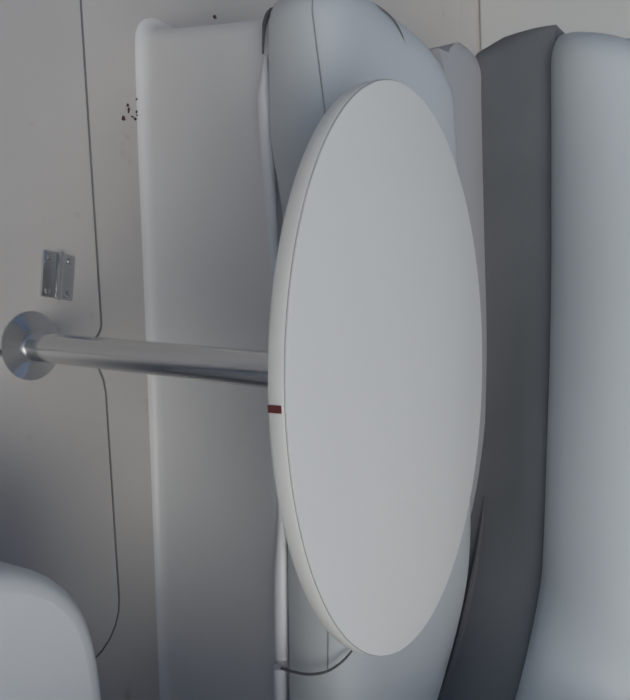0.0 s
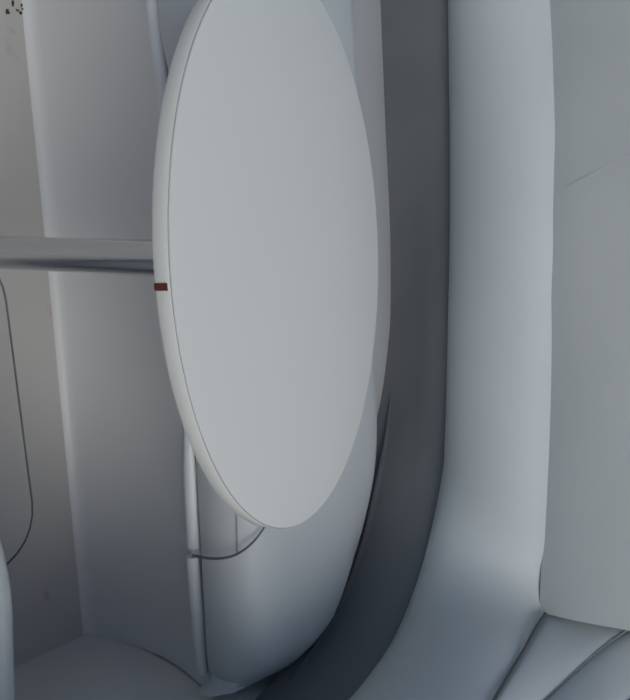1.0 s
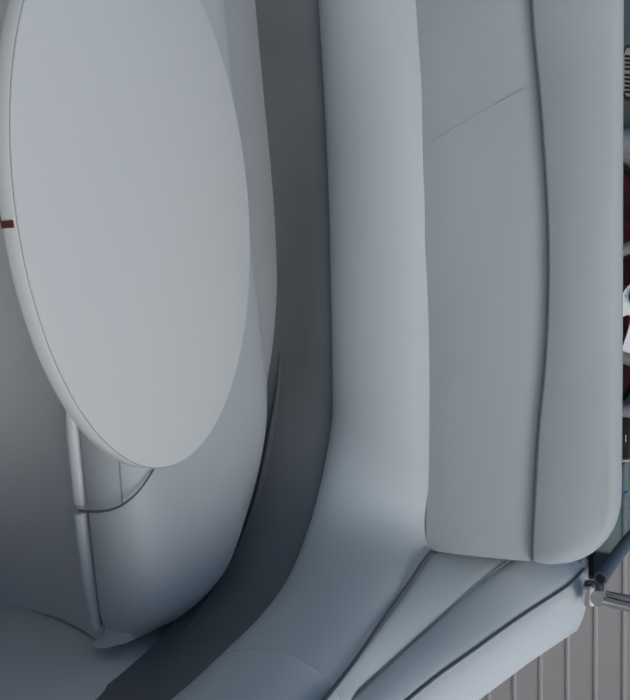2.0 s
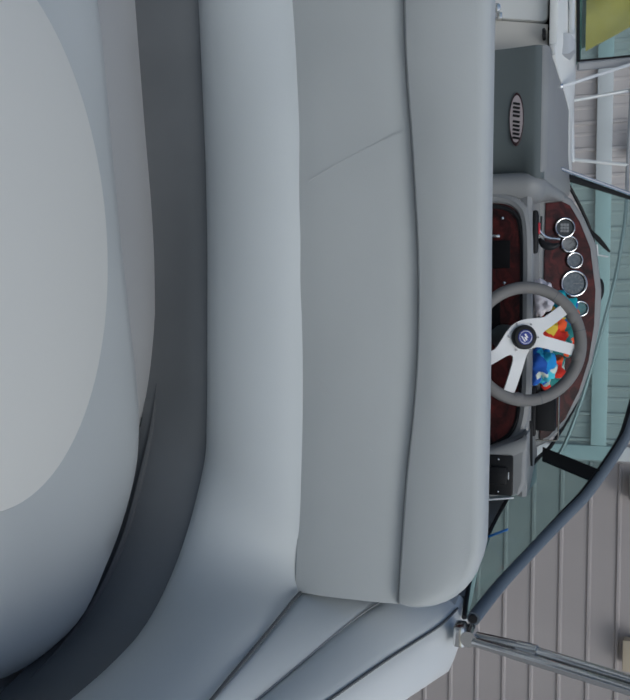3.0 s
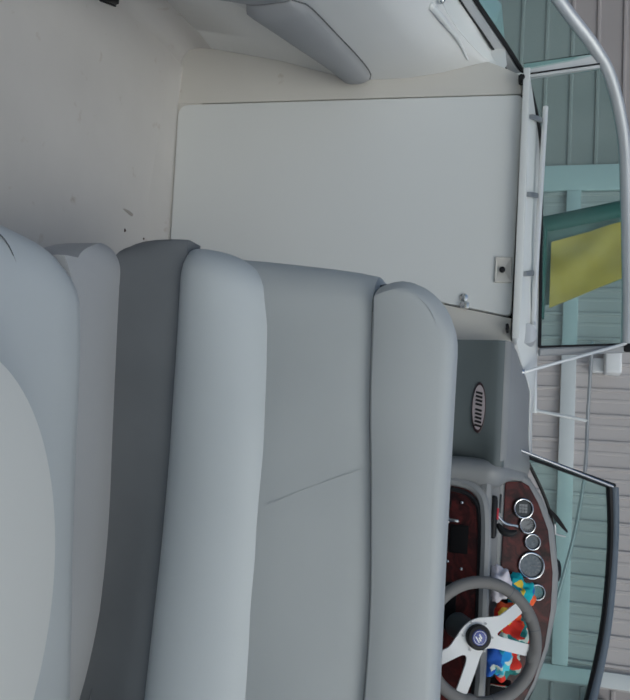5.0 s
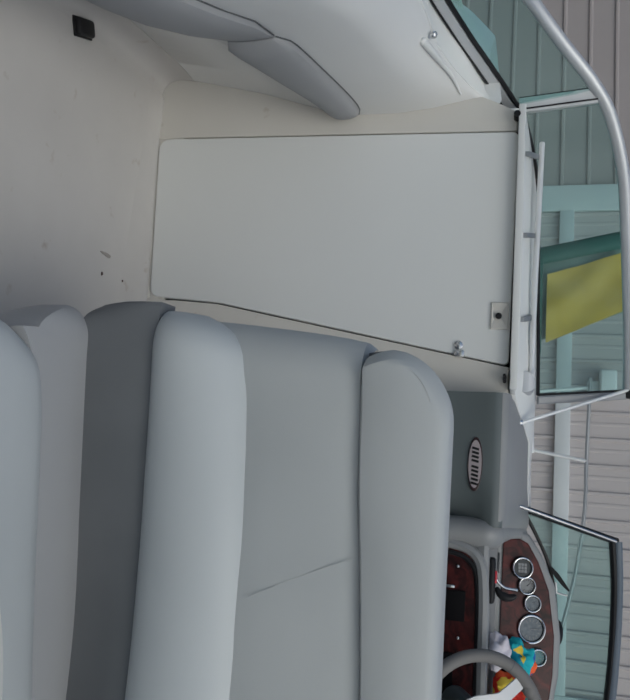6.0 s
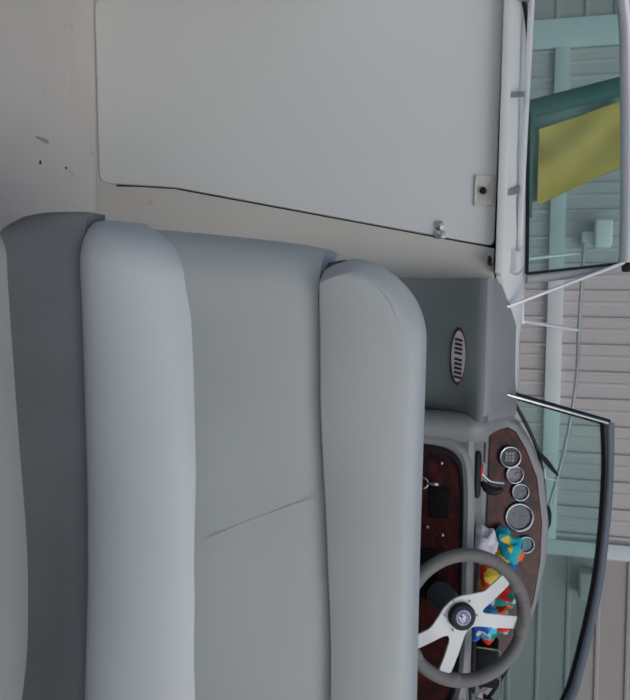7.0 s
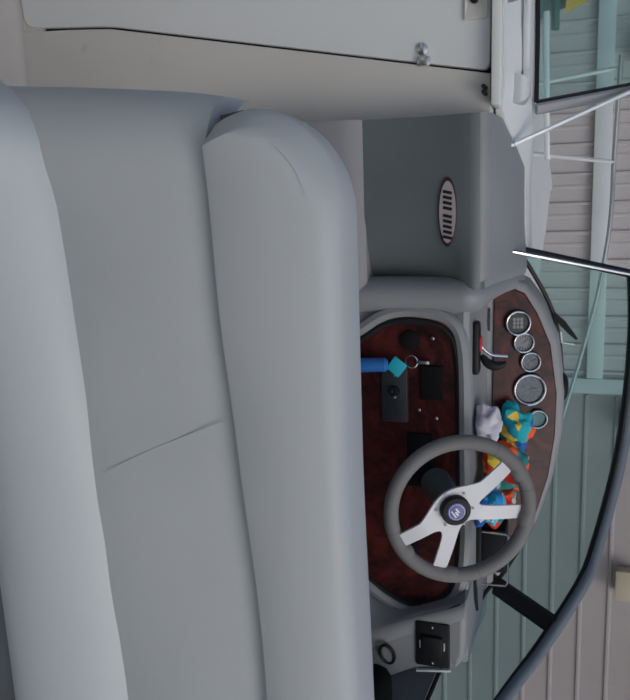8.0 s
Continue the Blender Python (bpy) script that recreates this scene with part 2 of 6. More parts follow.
def thing(name, base, label, category, group="", kind=""):
    """An Empty at the thing's base, under which its parts hang."""
    ob = tagged(new(name), label, category, group, kind)
    ob.empty_display_size = 0.05
    ob.location = base
    ORIGIN[ob] = Vector(base)
    return ob


def part(name, bm, mat, parent, label="", smooth=40):
    """One mesh under a thing or a part; its points are given in the world."""
    o = ORIGIN[parent]
    bmesh.ops.translate(bm, verts=bm.verts, vec=-o)
    ob = link(name, bm, mat, smooth)
    ob.parent = parent
    ORIGIN[ob] = o
    return tagged(ob, label)


def solo(name, bm, mat, label="", category="", kind="", group="", smooth=40):
    """A thing of one mesh, with its origin in its middle bottom."""
    c = [f([v.co[i] for v in bm.verts]) for i in range(3) for f in (min, max)]
    o = Vector(((c[0] + c[1]) / 2, (c[2] + c[3]) / 2, c[4]))
    bmesh.ops.translate(bm, verts=bm.verts, vec=-o)
    ob = link(name, bm, mat, smooth)
    ob.location = o
    ORIGIN[ob] = o
    return tagged(ob, label, category, group, kind)


def curve(pts, k=6, closed=False):
    """Catmull-Rom through the points."""
    p = [Vector(q) for q in pts]
    n = len(p)
    out = []
    for i in range(n if closed else n - 1):
        a, b, c, d = (p[(i - 1) % n], p[i], p[(i + 1) % n], p[(i + 2) % n]) if closed else (p[max(i - 1, 0)], p[i], p[i + 1], p[min(i + 2, n - 1)])
        for j in range(k):
            t = j / k
            out.append(0.5 * ((2 * b) + (c - a) * t + (2 * a - 5 * b + 4 * c - d) * t * t + (3 * b - a - 3 * c + d) * t ** 3))
    return out if closed else out + [p[-1]]


def loft(rings, caps=True, closed=True, loop=False):
    """Faces between rings of equally many points."""
    bm = bmesh.new()
    rows = [[bm.verts.new(q) for q in r] for r in rings]
    n = len(rows[0])
    pairs = list(zip(rows, rows[1:])) + ([(rows[-1], rows[0])] if loop else [])
    for a, b in pairs:
        for i in range(n if closed else n - 1):
            bm.faces.new((a[i], a[(i + 1) % n], b[(i + 1) % n], b[i]))
    if caps and closed and not loop:
        bm.faces.new(rows[0])
        bm.faces.new(rows[-1])
    return bm


def tube(pts, r, n=10, closed=False, flat=1.0):
    pts = [Vector(q) for q in pts]
    m = len(pts)
    rings = []
    up = None
    for i, p in enumerate(pts):
        d = (pts[(i + 1) % m] - pts[i - 1]) if closed else (pts[min(i + 1, m - 1)] - pts[max(i - 1, 0)])
        d.normalize()
        up = (Vector((0, 0, 1)) if abs(d.z) < 0.9 else Vector((0, 1, 0))) if up is None else up
        side = d.cross(up).normalized()
        up = side.cross(d).normalized()
        rr = r[i] if isinstance(r, (list, tuple)) else r
        rings.append([p + side * rr * math.cos(a) + up * rr * flat * math.sin(a) for a in [2 * math.pi * j / n for j in range(n)]])
    return loft(rings, loop=closed)


def rbox(c, size, bev=0.004, seg=2, rot=None):
    """A box about c with softened edges, turned by rot (degrees)."""
    bm = bmesh.new()
    bmesh.ops.create_cube(bm, size=1)
    bmesh.ops.scale(bm, verts=bm.verts, vec=size)
    if bev:
        bmesh.ops.bevel(bm, geom=bm.edges, offset=min(bev, min(size) * 0.45), segments=seg, affect="EDGES", profile=0.5)
    m = pose(*c, *(rot or (0, 0, 0)))
    bmesh.ops.transform(bm, verts=bm.verts, matrix=m)
    return bm


def span(x0, x1, y0, y1, z0, z1, bev=0.004, seg=2):
    return rbox(((x0 + x1) / 2, (y0 + y1) / 2, (z0 + z1) / 2), (x1 - x0, y1 - y0, z1 - z0), bev, seg)


def slab(outline, put, depth, bev=0.0, seg=2):
    """A flat outline (u, v), carried into the world by put(u, v, w), w from 0 to depth; w = 0 is the seen face, softened by bev."""
    bm = bmesh.new()
    layers = []
    cu = sum(u for u, v in outline) / len(outline)
    cv = sum(v for u, v in outline) / len(outline)
    # from the seen face outwards and back
    n = len(outline)

    def inset(d):
        res = []
        for i in range(n):
            a, b, c = Vector(outline[i - 1]), Vector(outline[i]), Vector(outline[(i + 1) % n])
            e1, e2 = (b - a), (c - b)
            n1, n2 = Vector((-e1.y, e1.x)), Vector((-e2.y, e2.x))
            if n1.length > 1e-9:
                n1.normalize()
            if n2.length > 1e-9:
                n2.normalize()
            nn = n1 + n2
            if nn.length > 1e-6:
                nn.normalize()
            if nn.dot(Vector((cu, cv)) - b) < 0:
                nn = -nn
            res.append(b + nn * d)
        return res

    if bev:
        for i in range(seg + 1):
            a = math.pi / 2 * i / seg
            layers.append((inset(bev * (1 - math.sin(a))), bev * (1 - math.cos(a))))
    else:
        layers.append((inset(0), 0.0))
    layers.append((inset(0), depth))
    rows = [[bm.verts.new(put(q[0], q[1], w)) for q in o] for o, w in layers]
    for a, b in zip(rows, rows[1:]):
        for i in range(n):
            bm.faces.new((a[i], a[(i + 1) % n], b[(i + 1) % n], b[i]))
    for f in (bm.faces.new(rows[0]), bm.faces.new(rows[-1])):
        for e in f.edges:
            e.smooth = False
    return bm


def lathe(profile, m, n=32):
    """(radius, height) turned about the z axis of m."""
    rings = []
    for r, h in profile:
        rings.append([m @ Vector((max(r, 1e-4) * math.cos(2 * math.pi * i / n), max(r, 1e-4) * math.sin(2 * math.pi * i / n), h)) for i in range(n)])
    return loft(rings)


def rounded(x0, x1, z0, z1, r, k=6):
    """Outline of a rectangle with round corners."""
    out = []
    for cx, cz, a0 in ((x1 - r, z1 - r, 0), (x0 + r, z1 - r, 90), (x0 + r, z0 + r, 180), (x1 - r, z0 + r, 270)):
        out += [(cx + r * math.cos(radians(a0 + 90 * i / k)), cz + r * math.sin(radians(a0 + 90 * i / k))) for i in range(k + 1)]
    return out


def facing_aft(y):
    """put() for slab: u is x, v is z, the seen face at y looks aft."""
    return lambda u, v, w: Vector((u, y + w, v))


def facing_up(z):
    return lambda u, v, w: Vector((u, v, z - w))


def wob(p, s, a):
    return noise.noise(Vector(p) * s) * a


FLOOR = -0.205

# ---- ground and building ----
def ground():
    bm = bmesh.new()
    bmesh.ops.create_grid(bm, x_segments=40, y_segments=40, size=60)
    for v in bm.verts:
        v.co.z = -1.35 + wob(v.co, 0.3, 0.03)
    solo("ground", bm, CONCRETE, "worn grey concrete yard under the trailered boat", "ground", "structure")


WALL_Y = 6.0


def rib_panel(width, height):
    """A vertical metal sheet with a raised rib at its edge and a low one in the middle."""
    prof = [(0, 0), (0.012, -0.022), (0.035, -0.022), (0.047, 0), (width * 0.5 - 0.02, 0), (width * 0.5 - 0.01, -0.006), (width * 0.5 + 0.01, -0.006), (width * 0.5 + 0.02, 0), (width, 0)]
    bm = loft([[Vector((x, y, z)) for x, y in prof + [(width, 0.03), (0, 0.03)]] for z in (0, height)])
    bmesh.ops.recalc_face_normals(bm, faces=bm.faces)
    me = bpy.data.meshes.new("siding_panel")
    bm.to_mesh(me)
    bm.free()
    me.materials.append(SIDING_LIGHT)
    return me


def lap_panel(length, height):
    prof = [(0, 0), (-0.02, 0.008), (-0.02, 0.03), (-0.004, 0.045), (-0.002, height - 0.03), (0, height)]
    bm = loft([[Vector((x, y, z)) for y, z in prof + [(0.03, height), (0.03, 0)]] for x in (0, length)])
    bmesh.ops.recalc_face_normals(bm, faces=bm.faces)
    me = bpy.data.meshes.new("siding_panel")
    bm.to_mesh(me)
    bm.free()
    me.materials.append(SIDING)
    return me


def lamp_box(x, z, group, arm=True):
    mat = WHITE if arm else LAMP_GREY
    t = thing("wall_lamp", (x, WALL_Y - 0.03, z), "off-white box-shaped lamp on the metal wall" if arm else "dull grey box-shaped lamp on the ribbed wall", "wall lamp", group)
    if arm:
        part("bracket", span(x - 0.01, x + 0.13, WALL_Y - 0.12, WALL_Y - 0.01, z - 0.11, z + 0.01, 0.015), mat, t)
    part("lamp_housing", span(x - 0.11, x + 0.15, WALL_Y - 0.22, WALL_Y - 0.02, z, z + 0.155, 0.02, 3), mat, t)


# ---- boat shell ----
def hull():
    """Outside of the boat: side sections from the stern to the bow, joined across the keel."""
    cx = -0.68
    rings = []
    for y, half, sheer, keel in ((-2.9, 1.36, 0.62, -0.75), (-1.6, 1.42, 0.60, -0.85), (-1.0, 1.43, 0.68, -0.88), (-0.45, 1.43, 0.85, -0.9), (0.3, 1.40, 0.88, -0.9), (1.2, 1.22, 0.93, -0.85), (2.2, 0.86, 0.98, -0.7), (3.0, 0.42, 1.02, -0.4), (3.45, 0.06, 1.05, 0.1)):
        ring = []
        for f, g in ((1, 1), (1.0, 0.9), (0.97, 0.6), (0.9, 0.3), (0.55, 0.12), (0, 0), (-0.55, 0.12), (-0.9, 0.3), (-0.97, 0.6), (-1.0, 0.9), (-1, 1)):
            ring.append(Vector((cx + half * f, y, keel + (sheer - 0.012 - keel) * g)))
        rings.append(ring)
    solo("hull", loft(rings, caps=False, closed=False), GEL_WHITE, "white moulded boat hull on the yard", "boat hull", "structure")


def floor():
    bm = span(-2.05, 0.72, -2.9, 0.30, FLOOR - 0.05, FLOOR, 0.0)
    solo("floor", bm, GEL_FLOOR, "worn off-white gelcoat cockpit floor with stains", "floor", "structure")
    # two hatch lids beside each other, let into the floor
    for x0, x1, nm in ((-1.05, -0.165, "left"), (-0.157, 0.40, "right")):
        out = rounded(x0, x1, -2.1, -1.375, 0.09 if nm == "right" else 0.03)
        turn = Matrix.Translation((-0.1, -1.295, 0)) @ Matrix.Rotation(radians(9.5), 4, "Z") @ Matrix.Translation((0.1, 1.375, 0))
        swing = lambda u, v, w, turn=turn: turn @ Vector((u, v, FLOOR + 0.006 - w))
        t = thing("floor_hatch", ((x0 + x1) / 2, -1.7, FLOOR), "off-white moulded floor hatch lid, closed", "hatch", "floor hatches")
        part("lid", slab(out, swing, 0.012, 0.004), GEL_FLOOR, t)
        part("gasket", tube([swing(u, v, 0.005) for u, v in rounded(x0 - 0.004, x1 + 0.004, -2.104, -1.371, 0.094 if nm == "right" else 0.034)], 0.0021, 6, True), HATCH_GAP, t, "grey gap round the lid")
        if nm == "left":
            part("hinge_plate", span(-0.299, -0.222, -1.442, -1.378, FLOOR + 0.004, FLOOR + 0.011, 0.003), STEEL, t, "steel hinge plate")
            for sx in (-0.289, -0.232):
                for sy in (-1.431, -1.389):
                    part("screw", lathe([(0, 0), (0.006, 0), (0.005, 0.003), (0, 0.004)], pose(sx, sy, FLOOR + 0.011), 10), STEEL, t)
            part("hinge_pin", tube([(-0.300, -1.41, FLOOR + 0.013), (-0.221, -1.41, FLOOR + 0.013)], 0.005, 8), STEEL, t)


def port_foot():
    """Black rubber drain plug and a hair crack low on the port side."""
    d = thing("drain_plug", (-1.815, -0.27, FLOOR), "black rubber drain plug set in the gelcoat", "drain plug")
    part("plug", rbox((-1.80, -0.29, FLOOR + 0.012), (0.05, 0.085, 0.022), 0.009, 3, (0, 0, 24)), BLACK, d)
    part("flange", rbox((-1.80, -0.29, FLOOR + 0.003), (0.058, 0.094, 0.006), 0.002, 2, (0, 0, 24)), BLACK, d)
    pts = curve([(-1.945, -0.065, FLOOR + 0.003), (-1.925, -0.055, FLOOR + 0.004), (-1.912, -0.035, FLOOR + 0.005), (-1.910, -0.012, FLOOR + 0.003)], 5)
    solo("rubber_scrap", tube(pts, [0.0008 + 0.0035 * math.sin(math.pi * (i + 1) / (len(pts) + 1)) for i in range(len(pts))], 8), THREAD_SHADE, "thin curved scrap of dark rubber on the cream floor", "rubber scrap")


def unseen_transom():
    """Unseen stern wall, added to close the cockpit behind and bounce light into it."""
    solo("unseen_transom", span(-2.08, 0.74, -2.98, -2.9, FLOOR - 0.05, 0.61, 0.02, 3), GEL_WHITE, "unseen white stern wall added behind, closing the cockpit and bouncing light", "wall", "structure")


def stains():
    """Old rust-brown specks and scuffs on the gelcoat."""
    rng = random.Random(5)
    for name, spots, mat, label in (("rust_stain", ((-0.567, -1.287, 0.0044, 0.0035), (-0.586, -1.276, 0.0055, 0.0018), (-0.594, -1.279, 0.003, 0.0018), (-0.575, -1.259, 0.0025, 0.003), (-0.577, -1.266, 0.0014, 0.003), (-0.589, -1.257, 0.0028, 0.0012), (-0.583, -1.255, 0.0016, 0.001), (-0.612, -1.259, 0.002, 0.0014)), BROWN, "rust-brown chips in the floor gelcoat"),
                                    ("scuff_mark", ((-1.196, 0.010, 0.006, 0.032),), SMUDGE, "grey scuff on the cream floor by the door"),
                                    ("floor_chip", ((-1.130, 0.001, 0.006, 0.004),), BROWN, "small brown chip in the floor gelcoat"),
                                    ("floor_chip", ((-0.853, -1.063, 0.004, 0.0045),), BROWN, "small brown chip in the floor gelcoat"),
                                    ("floor_chip", ((-1.145, 0.128, 0.004, 0.004),), BROWN, "small brown chip in the floor gelcoat")):
        bm = bmesh.new()
        for x, y, rx, ry in spots:
            k = 16
            turn = rng.random() * 6.3
            rad = [0.85 + 0.15 * math.sin(turn + 3 * q) + 0.2 * rng.random() for q in [2 * math.pi * i / k for i in range(k)]]
            shape = [(x + rx * rad[i] * math.cos(2 * math.pi * i / k), y + ry * rad[i] * math.sin(2 * math.pi * i / k)) for i in range(k)]
            top, low = ([bm.verts.new((u, v, FLOOR + z)) for u, v in shape] for z in (0.0025, -0.002))
            bm.faces.new(top)
            bm.faces.new(low)
            for i in range(k):
                bm.faces.new((top[i], top[(i + 1) % k], low[(i + 1) % k], low[i]))
        solo(name, bm, mat, label, "stain", smooth=0)


# inner crest of the port coaming, and the foot of the side glass beyond it: (y, x, z)
CREST = [(p.x, p.y, p.z) for p in curve([(0.232, -1.770, 0.99), (0.231, -1.798, 0.933), (0.135, -1.83, 0.862), (0.015, -1.85, 0.815), (-0.1, -1.87, 0.795), (-0.375, -1.9, 0.75), (-0.6, -1.92, 0.68), (-1.0, -1.95, 0.62), (-2.6, -1.95, 0.60)], 5)]
RAIL = [(p.x, p.y, p.z) for p in curve([(0.36, -1.828, 0.972), (0.29, -1.868, 0.940), (0.2, -1.913, 0.895), (0.09, -1.97, 0.825), (-0.1, -2.0, 0.76), (-0.375, -2.02, 0.73), (-0.6, -2.03, 0.68), (-1.0, -2.04, 0.62), (-2.6, -2.04, 0.60)], 5)]


def along(table, y):
    """(x, z) of a line given as rows of falling y."""
    for (ya, xa, za), (yb, xb, zb) in zip(table[5:], table[6:]):
        if yb <= y <= ya and ya > yb:
            f = (ya - y) / (ya - yb)
            return xa + (xb - xa) * f, za + (zb - za) * f
    return table[5][1:] if y > 0 else table[-1][1:]


def deck():
    """Foredeck ahead of the bulkhead, side decks and the coaming that falls away aft."""
    cx = -0.68
    rings = []
    for y, half, right, z in ((0.575, 1.37, 1.14, 1.05), (1.2, 1.2, 1.04, 1.05), (2.2, 0.84, 0.78, 1.06), (3.0, 0.4, 0.4, 1.06), (3.44, 0.05, 0.05, 1.06)):
        rings.append([Vector((cx - half, y, z - 0.14)), Vector((cx - half * 0.93, y, z - 0.02)), Vector((cx - half * 0.5, y, z)), Vector((cx, y, z + 0.012)), Vector((cx + right * 0.5, y, z)), Vector((cx + right * 0.93, y, z - 0.02)), Vector((cx + right, y, z - 0.14)), Vector((cx, y, z - 0.2))])
    solo("deck", loft(rings), GEL_WHITE, "white moulded foredeck of the boat", "deck", "structure")
    solo("deck_side", span(-1.79, -0.848, 0.301, 0.60, 1.0, 1.0475, 0.006), GEL_WHITE, "white moulded deck edge over the cabin door", "deck", "structure")
    # raised cowl that carries the port screen, from the door track to the walk-through
    rings = []
    for x, ys, zs, yf, zf in ((-1.795, 0.3015, 1.066, 0.40, 1.068), (-1.70, 0.3015, 1.068, 0.44, 1.090), (-1.60, 0.3015, 1.070, 0.452, 1.103), (-1.35, 0.3015, 1.072, 0.50, 1.113), (-1.20, 0.3015, 1.072, 0.506, 1.117), (-1.05, 0.3015, 1.072, 0.49, 1.120), (-0.90, 0.3015, 1.070, 0.45, 1.122), (-0.848, 0.3015, 1.064, 0.45, 1.122), (-0.80, 0.352, 1.078, 0.465, 1.120), (-0.76, 0.402, 1.095, 0.475, 1.118), (-0.72, 0.452, 1.109, 0.49, 1.116), (-0.66, 0.462, 1.109, 0.50, 1.113), (-0.56, 0.47, 1.111, 0.52, 1.115), (-0.50, 0.48, 1.116, 0.53, 1.118)):
        rings.append([Vector((x, ys, 1.049)), Vector((x, ys, zs)), Vector((x, ys + (yf - ys) * 0.2, zs + (zf - zs) * 0.25)), Vector((x, yf, zf)), Vector((x, yf + 0.05, zf + 0.003)), Vector((x, 0.62, 1.072)), Vector((x, 0.62, 1.049))])
    solo("deck_cowl", loft(rings), GEL_WHITE, "white moulded cowl under the port windscreen", "deck", "structure", smooth=50)
    rings = []
    for (y, x, z), (ry, rx, rz) in zip(CREST, RAIL):
        rings.append([Vector((x, y, z)), Vector((x - 0.012, y + 0.004, z + 0.004)), Vector((rx, ry, rz)), Vector((-2.10, ry + 0.01, rz - 0.015)), Vector((-2.10, ry + 0.01, rz - 0.2)), Vector((x, y, z - 0.2))])
    solo("coaming_port", loft(rings), GEL_WHITE, "white moulded cockpit coaming under the port side glass", "coaming", "structure", smooth=60)
    for side, nm in ((1, "coaming_starboard"),):
        rings = []
        for y, xi, zi, xo in ((0.34, 0.46, 0.90, 0.53), (0.0, 0.555, 0.895, 0.635), (-0.3, 0.615, 0.897, 0.71), (-0.45, 0.628, 0.888, 0.738), (-0.65, 0.636, 0.815, 0.735), (-0.85, 0.645, 0.742, 0.74), (-1.0, 0.652, 0.69, 0.742), (-1.25, 0.66, 0.64, 0.745), (-1.6, 0.665, 0.62, 0.745), (-2.9, 0.665, 0.62, 0.74)):
            pts = [(xi, zi - 0.2), (xi, zi - 0.012), (xi + 0.012, zi), (xo - 0.03, zi + 0.006), (xo, zi - 0.006), (xo + 0.006, zi - 0.06), (xo - 0.02, zi - 0.2)]
            rings.append([Vector((cx + side * (x - cx), y, z)) for x, z in pts])
        solo(nm, loft(rings), GEL_WHITE, "white moulded cockpit coaming falling away aft", "coaming", "structure")


DOOR = [(-1.70, -0.19), (-1.665, 1.05), (-0.921, 1.044), (-0.952, 0.88), (-1.103, 0.10), (-1.113, -0.03), (-1.122, -0.15)]


def soften(outline, radii, k=5):
    """Rounds the corners of an outline."""
    n = len(outline)
    out = []
    for i, r in enumerate(radii):
        a, b, c = Vector(outline[i - 1]), Vector(outline[i]), Vector(outline[(i + 1) % n])
        if r <= 0:
            out.append(tuple(b))
            continue
        p, q = b + (a - b).normalized() * r, b + (c - b).normalized() * r
        out += [tuple(p.lerp(b, t).lerp(b.lerp(q, t), t)) for t in [j / k for j in range(k + 1)]]
    return out


